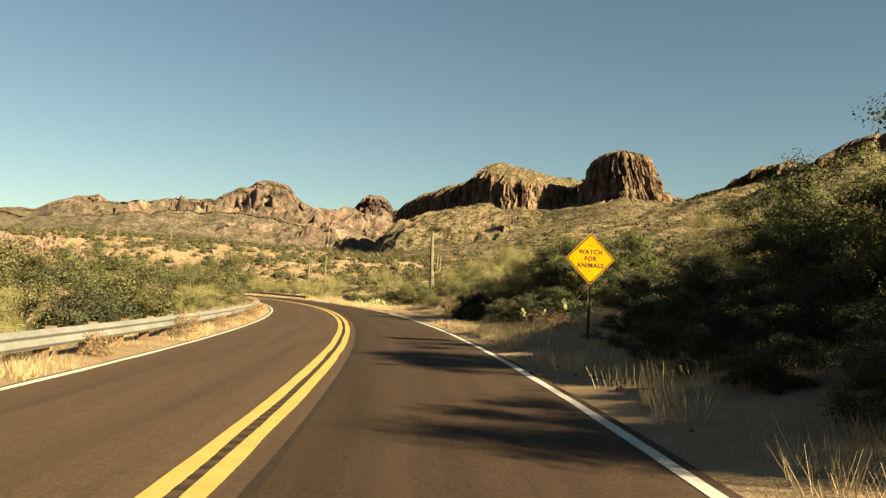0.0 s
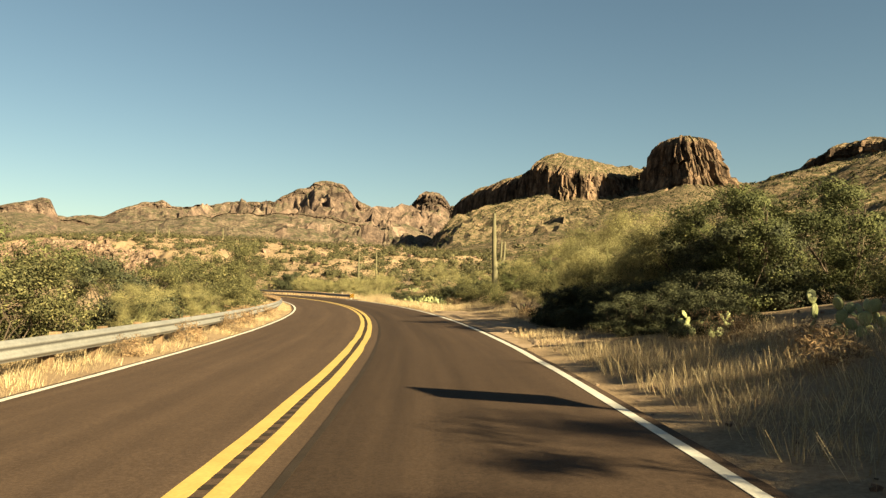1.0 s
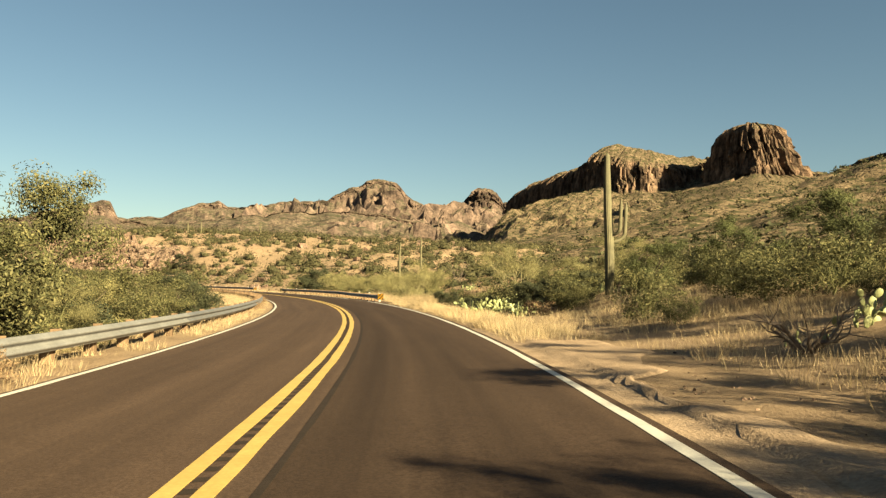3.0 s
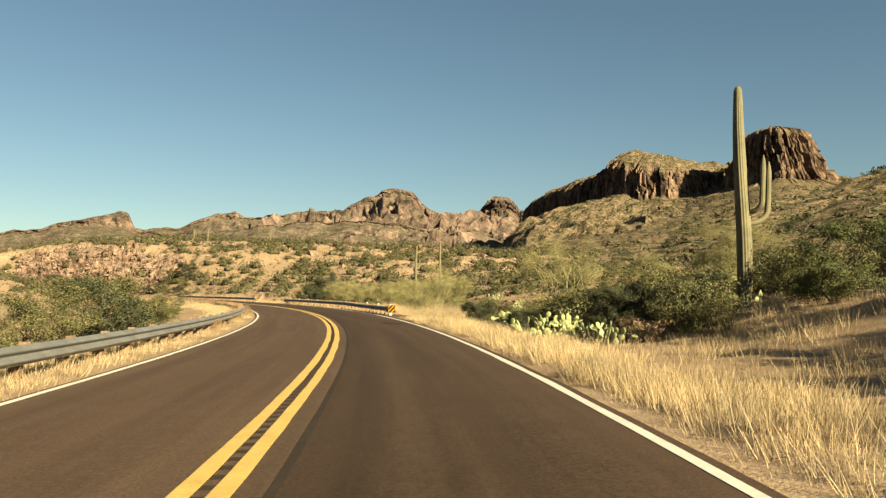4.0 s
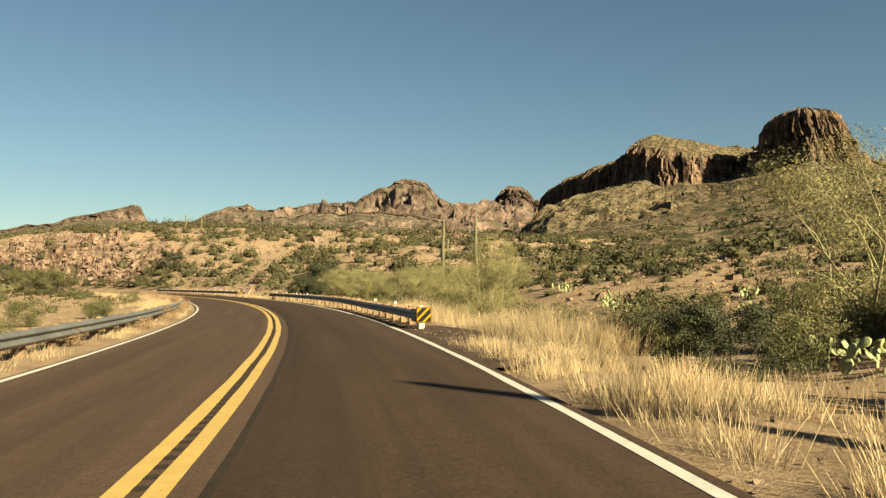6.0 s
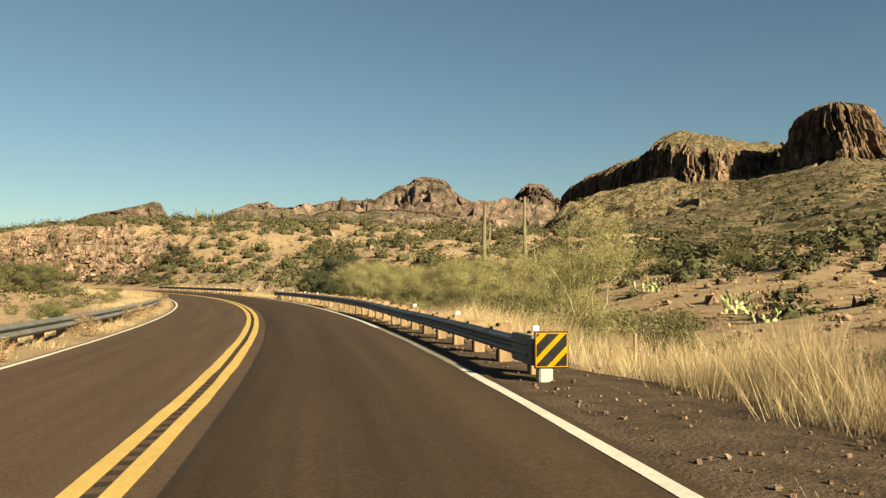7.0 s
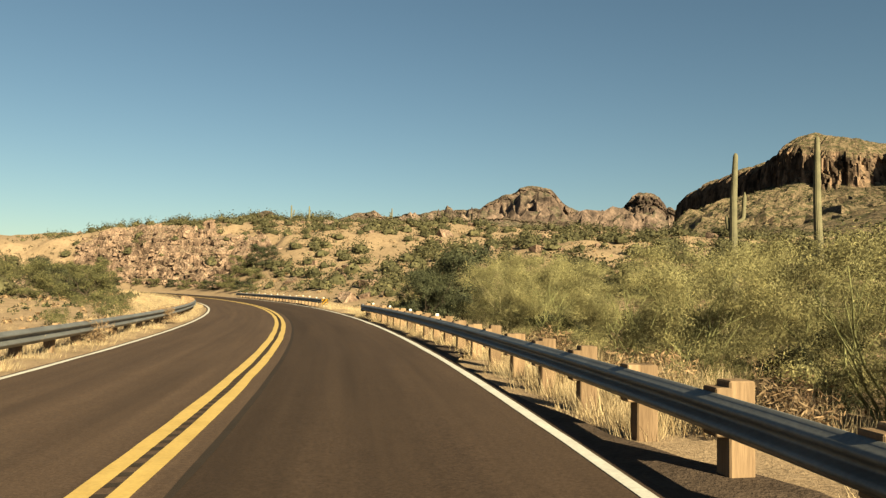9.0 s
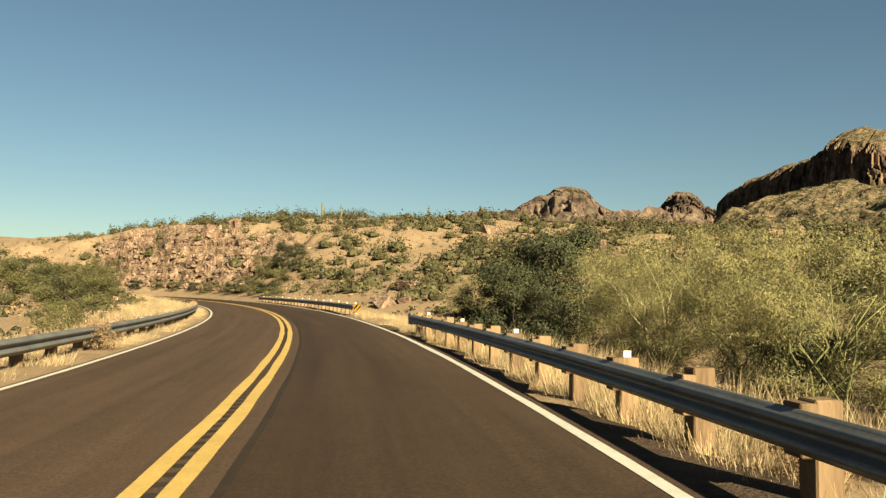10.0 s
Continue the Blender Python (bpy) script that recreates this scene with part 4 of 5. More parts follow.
# thin wooden stake in the grass
sx_, sy_ = -18.47, 93.81
stake = thing("wooden_stake", sx_, sy_, float(land(np.array([sx_]), np.array([sy_]))[0]) - 0.15, "thin weathered wooden stake standing in dry grass", "post", turn=0.3)
part("shaft", box_mesh("stake_shaft", 0.05, 0.05, 0.72, M_POSTWOOD, 0.008), stake)

# ---- cactuses ----
def ribbed(points, radii, ribs=16, per=4, depth=0.10):
    """A fluted column through points, rounded at its end."""
    P = np.array(points, float)
    n = ribs * per
    a = np.linspace(0, 2 * math.pi, n, endpoint=False)
    wave = 1 - depth * (0.5 - 0.5 * np.cos(a * ribs)) ** 0.7
    V = []
    for i in range(len(P)):
        d = P[min(i + 1, len(P) - 1)] - P[max(i - 1, 0)]
        d = d / (np.linalg.norm(d) + 1e-9)
        e1 = np.cross(d, (0, 1, 0.02))
        e1 /= np.linalg.norm(e1)
        e2 = np.cross(d, e1)
        V.append(P[i] + (radii[i] * wave)[:, None] * (np.cos(a)[:, None] * e1 + np.sin(a)[:, None] * e2))
    V = np.array(V)
    V = np.concatenate([V, V[:, :1]], 1)
    F = [tuple(f) for f in grid_faces(len(P), n + 1)]
    return V.reshape(-1, 3), F


def saguaro(x, y, height, radius, label, arms=(), turn=0.0, lean=0.0, ribs=16, per=4, sink=0.2, group=""):
    z = float(land(np.array([x]), np.array([y]))[0]) - sink
    ob = thing("saguaro", x, y, z, label, "cactus", group, turn)
    hs = np.r_[np.linspace(0, height - radius, 16), height - radius * np.array([0.7, 0.45, 0.25, 0.1, 0.02])]
    f = hs / height
    rad = radius * (0.80 + 0.26 * np.sin(math.pi * np.clip(f, 0, 1) ** 0.75) + 0.03 * np.sin(f * 9) - 0.28 * f ** 2)
    rad[-5:] = rad[-6] * np.array([0.95, 0.83, 0.66, 0.42, 0.1])
    v, fc = ribbed([(lean * h * h / height + 0.03 * math.sin(h), 0, h) for h in hs], rad, ribs, per)
    part("stem", mesh_data("saguaro_stem", v, fc, M_SAGUARO), ob)
    for (zb, out, tip, r, ang) in arms:
        pts = []
        for t in np.linspace(0, 1, 9):
            q = math.pi / 2 * t
            pts.append((radius * 0.6 + out * math.sin(q), 0, zb + out * 0.75 * (1 - math.cos(q))))
        end = pts[-1]
        for t in np.linspace(0.15, 1, 9):
            pts.append((end[0] + 0.06 * t, 0, end[2] + (tip - end[2]) * t))
        rr = [r * 0.7] * 2 + [r * 0.9] * 3 + [r] * 4 + [r] * 6 + [r * 0.9, r * 0.6, r * 0.1]
        pts = np.array(pts) @ np.array([[math.cos(ang), math.sin(ang), 0], [-math.sin(ang), math.cos(ang), 0], [0, 0, 1]])
        v, fc = ribbed(pts, rr, 12, per)
        part("arm", mesh_data("saguaro_arm", v, fc, M_SAGUARO), ob)
    return ob


saguaro(-3.68, 69.76, 6.3, 0.2, "tall saguaro cactus with two arms on one side", ((2.45, 0.58, 4.2, 0.08, 0.25), (2.75, 0.40, 4.3, 0.075, -0.5)), 0.0, -0.012)
saguaro(-26.07, 135.57, 7.35, 0.165, "tall slender armless saguaro behind the trees", (), 0.3, -0.01)
saguaro(-29.11, 135.82, 7.15, 0.17, "tall saguaro with a short arm and a drooping arm", ((4.4, 0.3, 5.6, 0.085, 0.3), (4.1, 0.1, 4.7, 0.08, 2.9)), 0.1, 0.01)
SAG_LOW = [(-117.1, 239.1, 3.6), (-113.9, 240.9, 3.4), (-105, 262, 4), (20, 190, 5), (45, 230, 6), (62, 240, 6),
           (70, 205, 6), (90, 260, 6), (30, 320, 7)]
for i, (x, y, hgt) in enumerate(SAG_LOW):
    saguaro(x, y, hgt, 0.2, "distant saguaro cactus on the slope", ((hgt * 0.42, 0.5, hgt * 0.75, 0.12, i * 1.3),) if i % 2 == 0 else (), i, 0, 10, 2, 0.2, "saguaros on the slopes")


def pad_mesh(seed):
    rng = np.random.default_rng(seed)
    n = 12
    a = np.linspace(0, 2 * math.pi, n, endpoint=False)
    V = []
    for yy, sc in ((-0.014, 0.8), (0.0, 1.0), (0.014, 0.8)):
        for t in a:
            r = sc * (1 + 0.04 * rng.normal())
            V.append((0.105 * r * math.sin(t) * (1 - 0.12 * math.cos(t)), yy, 0.145 - 0.145 * r * math.cos(t)))
    V += [(0, -0.018, 0.145), (0, 0.018, 0.145)]
    F = []
    for k in range(n):
        k2 = (k + 1) % n
        F += [(k, k2, n + k2, n + k), (n + k, n + k2, 2 * n + k2, 2 * n + k), (36, k2, k), (37, 2 * n + k, 2 * n + k2)]
    return mesh_data("pear_pad", V, F, M_PAD)


PADS = [pad_mesh(k) for k in range(4)]


def prickly_pear(x, y, spread_r, layers, n, seed, label="pale green prickly pear cactus with upright pads", sink=0.03, size=0.84):
    rng = np.random.default_rng(seed)
    z = float(land(np.array([x]), np.array([y]))[0]) - sink
    ob = thing("prickly_pear", x, y, z, label, "cactus", "prickly pears beside the road")
    face = math.radians(-55)
    top = []
    for k in range(n):
        a, r = rng.uniform(0, 2 * math.pi), spread_r * math.sqrt(rng.uniform(0, 1))
        top.append((Matrix.Translation((r * math.cos(a), r * math.sin(a), 0)) @ Matrix.Rotation(face + math.pi / 2 + rng.normal() * 0.95, 4, "Z") @ Matrix.Rotation(rng.normal() * 0.25, 4, "Y") @ Matrix.Rotation(rng.normal() * 0.22, 4, "X"), size * rng.uniform(0.8, 1.15), 1))
    i = 0
    while top:
        m, sc, lay = top.pop()
        part("pad", PADS[i % 4], ob, "", m @ Matrix.Diagonal((sc, sc, sc, 1)))
        i += 1
        if lay < layers:
            for side in ((-0.6, 0.6) if rng.uniform() < 0.45 else (rng.uniform(-0.7, 0.7),)):
                if rng.uniform() < 0.86:
                    up = Matrix.Translation((side * 0.09 * sc, 0, (0.27 - 0.05 * abs(side)) * sc)) @ Matrix.Rotation(side * 0.9, 4, "Y") @ Matrix.Rotation(rng.normal() * 0.5, 4, "Z") @ Matrix.Rotation(rng.normal() * 0.25, 4, "X")
                    top.append((m @ up, sc * rng.uniform(0.82, 1.0), lay + 1))
    return ob


# s along the road, metres right of it, spread, layers, base pads
for k, (s, la, r, lay, n) in enumerate((
        (22.2, 7.0, 0.55, 3, 8), (21.6, 8.6, 0.5, 3, 6), (25.9, 6.6, 0.5, 3, 6), (28.1, 7.1, 0.6, 3, 6), (15.2, 7.6, 0.5, 3, 6),
        (43.6, 8.0, 0.5, 4, 7), (44.3, 8.7, 0.5, 3, 6), (48.3, 8.9, 0.4, 4, 5), (48.1, 7.8, 0.3, 2, 3), (41.2, 6.9, 0.4, 2, 5),
        (69.0, 5.5, 0.5, 3, 7), (69.6, 5.9, 0.6, 4, 7), (70.4, 6.5, 0.6, 4, 7), (71.4, 7.6, 0.6, 4, 7), (68.6, 6.4, 0.5, 4, 5), (66.6, 5.3, 0.35, 2, 5),
        (74.0, 9.5, 0.6, 3, 7), (74.3, 10.2, 0.6, 3, 6), (74.9, 11.1, 0.6, 3, 7), (73.1, 11.4, 0.7, 3, 8), (67.8, 6.9, 0.5, 3, 5), (67.1, 7.2, 0.5, 3, 6),
        (66.0, 6.6, 0.4, 3, 5), (66.8, 7.7, 0.6, 3, 6), (76.8, 6.6, 0.6, 3, 8), (78.0, 7.2, 0.6, 3, 7), (80.2, 8.6, 0.8, 3, 8),
        (82.4, 9.2, 0.7, 3, 8), (80.4, 9.8, 0.6, 3, 7), (77.4, 10.2, 0.6, 3, 8), (78.4, 9.3, 0.6, 3, 7), (76.3, 12.0, 0.7, 3, 8), (69.0, 12.2, 0.9, 2, 9),
        (109.0, 14.5, 0.7, 3, 7), (107.0, 17.5, 0.6, 3, 6), (112, 20, 0.7, 3, 7), (103, 22, 0.7, 3, 6), (119.5, 20.5, 0.9, 3, 9), (121.0, 22.0, 0.8, 3, 8), (111.0, 12.6, 0.6, 3, 7), (98.0, 18.7, 0.8, 3, 8), (110, 18.6, 0.8, 3, 8))):
    x, y = spot(s, la)
    prickly_pear(x, y, r, lay, n, 100 + k)


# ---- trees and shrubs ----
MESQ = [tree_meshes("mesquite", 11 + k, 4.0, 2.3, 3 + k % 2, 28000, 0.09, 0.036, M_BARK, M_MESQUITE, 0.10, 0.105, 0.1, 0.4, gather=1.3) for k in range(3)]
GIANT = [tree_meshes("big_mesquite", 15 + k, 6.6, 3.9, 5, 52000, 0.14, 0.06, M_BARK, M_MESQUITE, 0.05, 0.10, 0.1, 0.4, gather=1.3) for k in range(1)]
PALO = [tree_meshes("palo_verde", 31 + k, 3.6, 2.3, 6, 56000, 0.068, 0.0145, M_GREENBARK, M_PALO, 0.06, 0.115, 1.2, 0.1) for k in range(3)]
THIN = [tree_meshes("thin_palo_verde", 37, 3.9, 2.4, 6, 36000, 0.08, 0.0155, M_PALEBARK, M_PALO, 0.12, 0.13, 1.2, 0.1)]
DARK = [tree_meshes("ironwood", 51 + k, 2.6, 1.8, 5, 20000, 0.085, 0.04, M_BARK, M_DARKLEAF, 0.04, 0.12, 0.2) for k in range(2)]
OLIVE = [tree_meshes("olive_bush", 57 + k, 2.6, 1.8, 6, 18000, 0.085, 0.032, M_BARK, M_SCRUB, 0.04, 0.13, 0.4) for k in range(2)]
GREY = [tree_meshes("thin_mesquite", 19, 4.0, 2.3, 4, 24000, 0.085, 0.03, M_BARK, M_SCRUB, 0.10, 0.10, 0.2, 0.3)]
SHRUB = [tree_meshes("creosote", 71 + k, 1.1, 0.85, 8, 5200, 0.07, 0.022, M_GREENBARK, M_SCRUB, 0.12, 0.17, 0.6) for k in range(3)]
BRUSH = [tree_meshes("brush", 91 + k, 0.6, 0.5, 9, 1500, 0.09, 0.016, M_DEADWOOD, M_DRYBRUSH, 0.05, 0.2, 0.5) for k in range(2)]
put_mesq = [plant_kind("mesquite_tree", m, "leafy green mesquite tree with dark forked trunks", "tree") for m in MESQ]
put_giant = [plant_kind("mesquite_tree", m, "tall dark green mesquite tree with a ragged crown", "tree") for m in GIANT]
put_palo = [plant_kind("palo_verde_tree", m, "feathery yellow-green palo verde with thin green limbs", "tree") for m in PALO]
put_thin = [plant_kind("palo_verde_tree", m, "wispy palo verde with bare pale limbs showing through", "tree") for m in THIN]
put_dark = [plant_kind("ironwood_bush", m, "dense dark green bushy ironwood", "bush") for m in DARK]
put_olive = [plant_kind("desert_bush", m, "sunlit olive-grey leafy desert bush", "bush") for m in OLIVE]
put_grey = [plant_kind("mesquite_tree", m, "thin olive-grey mesquite with a see-through crown", "tree") for m in GREY]
put_shrub = [plant_kind("creosote_bush", m, "olive-green creosote bush of many thin stems", "bush", "woody_base", "foliage") for m in SHRUB]
put_brush = [plant_kind("dry_brush", m, "brown dried-out brush at the roadside", "bush", "woody_base", "foliage") for m in BRUSH]


def row(puts, places, group=""):
    for k, (s, la, size, wide) in enumerate(places):
        x, y = spot(s, la)
        puts[k % len(puts)](x, y, size, k * 2.1, 0.05, wide, group=group)


# right of the road, one stretch after the other
row(put_giant, ((4, 14.2, 0.8, 1.1), (-1, 15.0, 0.8, 1.1), (9, 15.5, 0.82, 1.1), (14.5, 16.5, 0.75, 1.1)))
row(put_mesq, ((-4, 10.5, 0.8, 1.1), (2.0, 9.4, 0.8, 1.05), (8.6, 9.6, 0.8, 1.25), (11.8, 9.3, 0.68, 1.45), (14.6, 9.4, 0.58, 1.3), (17.6, 11.2, 0.72, 1.2), (24.5, 15, 0.7, 1.2), (35, 12.6, 0.85, 1.1), 
               (33.0, 9.4, 0.66, 1.3), (30.8, 9.8, 0.72, 1.25), (37.0, 9.8, 0.58, 1.2), (32, 13, 0.8, 1.2), (27.5, 12.4, 0.5, 1.2), (39.5, 13.5, 0.62, 1.3), (30.0, 9.4, 0.72, 1.2), (33.6, 10.2, 0.72, 1.2), (36.6, 10.4, 0.66, 1.2)))
row(put_palo, ((33.4, 8.2, 0.86, 1.05), (36.0, 7.6, 0.88, 1.0), (41.6, 7.8, 0.86, 1.0), (44.0, 9.8, 0.78, 1.2), (47.6, 10.8, 0.85, 1.1), (22.5, 12.5, 0.72, 1.4), (26.5, 14.5, 0.85, 1.3), (20, 15.5, 1.15, 1.1), (24, 18, 1.1, 1.2), (39.0, 7.6, 0.6, 1.1), (48, 14, 0.66, 1.2),
               (78.5, 13.5, 0.6, 1.3), (74, 14.5, 0.7, 1.3), (110.2, 8.0, 0.6, 1.1),
               (112, 7.6, 0.7, 1.1), (119.6, 7.4, 0.7, 1.1), (113.5, 10.5, 0.86, 1.15), (117.5, 9.2, 0.8, 1.1), (121, 11, 0.86, 1.15), (125, 8.4, 0.72, 1.1), (128.5, 10.8, 0.78, 1.2), (132.5, 8.6, 0.84, 1.15), (129.4, 8.0, 0.74, 1.15), 
               (136, 11.5, 0.86, 1.15), (139.5, 9.4, 0.8, 1.15), (143, 12.5, 0.84, 1.15), (130, 15.5, 0.9, 1.15), (119, 16, 0.9, 1.2), (150, 12.5, 0.9, 1.2), (156, 10, 0.7, 1.2)))
row(put_thin, ((104.8, 9.5, 0.98, 1.0), (84.2, 11.6, 1.0, 1.15), (117.5, 12.0, 0.8, 1.1), (128, 13.0, 0.8, 1.15), (136, 8.6, 0.78, 1.15)))
row(put_mesq, ((64.5, 11.6, 0.55, 1.2), (59.5, 12.5, 0.6, 1.2), (55, 13, 0.6, 1.2)))
# low bushes at s 32 to 37.4 are added to darken ground in shade
row(put_dark, ((72.4, 6.2, 0.24, 1.5), (73.4, 6.5, 0.26, 1.5), (74.4, 6.6, 0.28, 1.5), (73.0, 7.2, 0.28, 1.5), (74.6, 7.7, 0.3, 1.5), (72.2, 7.0, 0.24, 1.5),
               (75.6, 7.3, 0.25, 1.5), (33.0, 5.9, 0.24, 1.5), (34.5, 6.2, 0.26, 1.5), (36.0, 6.3, 0.26, 1.5), (35.0, 7.0, 0.3, 1.5), (32.0, 6.4, 0.26, 1.5),
               (37.4, 6.8, 0.26, 1.5), (71.5, 14.5, 0.5, 1.2), (68.5, 10.3, 0.5, 1.3), (66.3, 14.8, 0.5, 1.3), (86.2, 7.8, 0.36, 1.7), (62, 14.5, 0.6, 1.3),
               (57, 16, 0.7, 1.3), (81.2, 6.6, 0.44, 1.2), (97, 19.5, 0.45, 1.4), (139.7, 6.3, 0.9, 1.0), (142, 7.2, 1.0, 1.1), (146, 8.8, 1.5, 1.0),
               (150, 7.6, 0.8, 1.1), (18.6, 7.6, 0.42, 1.2), (13.5, 8.4, 0.55, 1.2), (11, 9.8, 0.8, 1.1), (19.8, 9.6, 0.55, 1.2), (8, 7.6, 0.4, 1.3),
               (10.2, 7.0, 0.36, 1.3), (12.3, 7.3, 0.42, 1.3), (15, 6.7, 0.4, 1.3), (16.8, 8.4, 0.5, 1.3), (9, 9.2, 0.6, 1.3), (6, 8.2, 0.5, 1.3),
               (15.6, 10.2, 0.7, 1.2), (18, 11.5, 0.8, 1.2), (35, 6.6, 0.4, 1.2), (38, 7.2, 0.4, 1.3), (31.5, 7.0, 0.42, 1.3), (29.5, 7.8, 0.45, 1.3),
               (33, 6.5, 0.36, 1.3), (70.2, 8.6, 0.48, 1.3), (66.8, 9.2, 0.42, 1.4), (70.5, 11.5, 0.4, 1.3), (5, 6.6, 0.36, 1.4), (7, 6.4, 0.36, 1.4),
               (11.4, 6.3, 0.3, 1.5), (13.6, 6.6, 0.36, 1.4), (38.6, 6.3, 0.3, 1.4), (39.8, 7.0, 0.36, 1.3), (37.2, 7.0, 0.36, 1.4), (69.6, 9.2, 0.5, 1.3),
               (4, 5.6, 0.24, 1.5), (6.2, 5.5, 0.26, 1.5), (8.6, 5.6, 0.25, 1.5), (10.4, 5.5, 0.26, 1.5), (12.6, 5.7, 0.27, 1.5), (15.2, 5.9, 0.25, 1.5),
               (7.8, 6.6, 0.34, 1.4), (9.6, 6.2, 0.3, 1.4), (12, 6.9, 0.38, 1.4), (16.4, 7.2, 0.36, 1.4), (30.5, 6.2, 0.3, 1.4), (29, 6.5, 0.3, 1.4),
               (27.6, 6.8, 0.3, 1.4), (31.2, 7.5, 0.4, 1.3), (26, 7.2, 0.3, 1.4), (26.2, 6.4, 0.34, 1.4), (28.8, 6.3, 0.38, 1.4), (127, 10.2, 0.6, 1.1),
               (134, 10.5, 0.6, 1.1), (130.8, 8.6, 0.45, 1.2), (120, 9.8, 0.55, 1.2), (31, 8.7, 0.75, 1.2), (29.5, 9.3, 0.8, 1.2), (34.6, 9.0, 0.85, 1.2),
               (33, 7.4, 0.5, 1.3), (34.8, 6.2, 0.45, 1.3), (36.0, 6.3, 0.45, 1.3), (37.4, 6.5, 0.42, 1.3), (35.4, 7.0, 0.5, 1.3), (36.4, 8.6, 0.5, 1.2),
               (38.4, 8.2, 0.6, 1.2)))
row([put_olive[0], put_dark[1], put_olive[1]], ((207, 6.2, 0.5, 1.4), (213, 6.8, 0.62, 1.4), (219, 6.4, 0.5, 1.5), (224, 7.4, 0.8, 1.3), (229, 6.6, 0.55, 1.4), (235, 6.8, 0.5, 1.5), (241, 6.4, 0.6, 1.4), (247, 7.0, 0.5, 1.5),
               (253, 6.5, 0.6, 1.4), (259, 6.8, 0.5, 1.4), (265, 6.6, 0.6, 1.4), (272, 6.8, 0.5, 1.5), (226, 10.5, 1.1, 1.2), (222, 12.5, 1.2, 1.2), (218, 9.4, 0.8, 1.3)))
# left of the road
row([put_olive[0], put_dark[0], put_olive[1]], ((20, -9.5, 1.05, 1.3), (26, -8.6, 1.0, 1.3), (32, -9, 1.1, 1.2), (12, -9.5, 0.95, 1.3), (39, -8.4, 1.1, 1.2), (51, -7.4, 1.15, 1.1), (48.5, -8.2, 1.1, 1.1), (55, -7.2, 0.95, 1.2), (58, -6.9, 0.8, 1.2), (61.5, -7.0, 0.75, 1.2), (73.5, -7.2, 0.92, 1.15), (76.5, -8.2, 0.95, 1.2), (70.5, -8.0, 0.8, 1.2), (88, -10, 0.7, 1.3), (94, -9.5, 0.7, 1.3), (182, -13, 1.25, 1.3), (190, -15, 1.2, 1.3),
               (199, -13, 1.2, 1.3), (212, -12, 1.3, 1.3), (206, -17, 1.3, 1.3), (176, -17, 1.1, 1.3), (222, -15, 1.2, 1.2)))
row([put_grey[0], put_mesq[1]], ((53.5, -7.3, 1.12, 0.95), (56, -9.0, 0.9, 1.0), (43, -9.5, 0.9, 1.2), (23, -12.0, 0.9, 1.2), (30, -12, 0.95, 1.2), (35, -10.5, 0.95, 1.1), (62, -12, 0.6, 1.2)))
row(put_palo, ((53.5, -6.6, 0.5, 1.3), (57.5, -7.4, 0.55, 1.3), (44.5, -6.9, 0.5, 1.2), (36, -6.8, 0.45, 1.2), (16, -7.4, 0.45, 1.3)))
row(put_brush, ((14.5, -4.25, 0.75, 1.1), (20.8, -4.1, 0.95, 1.1), (27, -4.2, 0.7, 1.1), (31, -4.15, 0.8, 1.1), (35.8, -4.05, 0.95, 1.0), (39.6, -4.2, 0.75, 1.1), (41, -4.5, 1.1, 1.2), (46.5, -4.3, 0.8, 1.2),
                (98, -4.2, 0.7, 1.2), (104.5, -4.2, 0.9, 1.1), (112, -4.3, 0.8, 1.2), (119, -4.2, 0.7, 1.1), (127.5, -4.4, 0.95, 1.1), (139, -4.4, 1.0, 1.2), (96.5, 4.9, 0.6, 1.2), (118, 4.6, 0.7, 1.0), (124.5, 4.5, 0.7, 1.0), (67.2, 7.7, 1.0, 1.4), (66.0, 7.9, 0.9, 1.4), (43.2, 6.6, 0.7, 1.2), (24.5, 6.4, 0.9, 1.2), (21.0, 6.0, 0.8, 1.2), (110.5, 5.2, 0.9, 1.2), (113.8, 5.3, 0.9, 1.2), (117, 5.4, 1.0, 1.2), (122, 5.5, 1.0, 1.2), (115.4, -4.4, 1.0, 0.8), (90, -4.6, 0.8, 1.2), (84, -4.5, 0.7, 1.2), (78, -4.4, 0.7, 1.2)))

def ocotillo(x, y, height, seed):
    """Bare wand-like stems that spread from one root."""
    rng = np.random.default_rng(seed)
    ob = thing("ocotillo", x, y, float(land(np.array([x]), np.array([y]))[0]) - 0.08, "leafless ocotillo with thin spreading grey stems", "shrub")
    for k in range(14):
        a, out = k * 2.4, rng.uniform(0.25, 0.6) * height
        pts = []
        for i in range(7):
            f = i / 6
            pts.append((np.array([math.cos(a) * out * f ** 1.2, math.sin(a) * out * f ** 1.2, height * rng.uniform(0.97, 1.0) * f]) + rng.normal(size=3) * 0.015 * height * (i > 0), 0.022 * (1 - 0.7 * f)))
        v, f = tubes([pts], 5)
        part("stem", mesh_data("ocotillo_stem", v, f, M_DEADWOOD), ob)
    return ob


ocotillo(-21.5, 138.0, 3.2, 3)

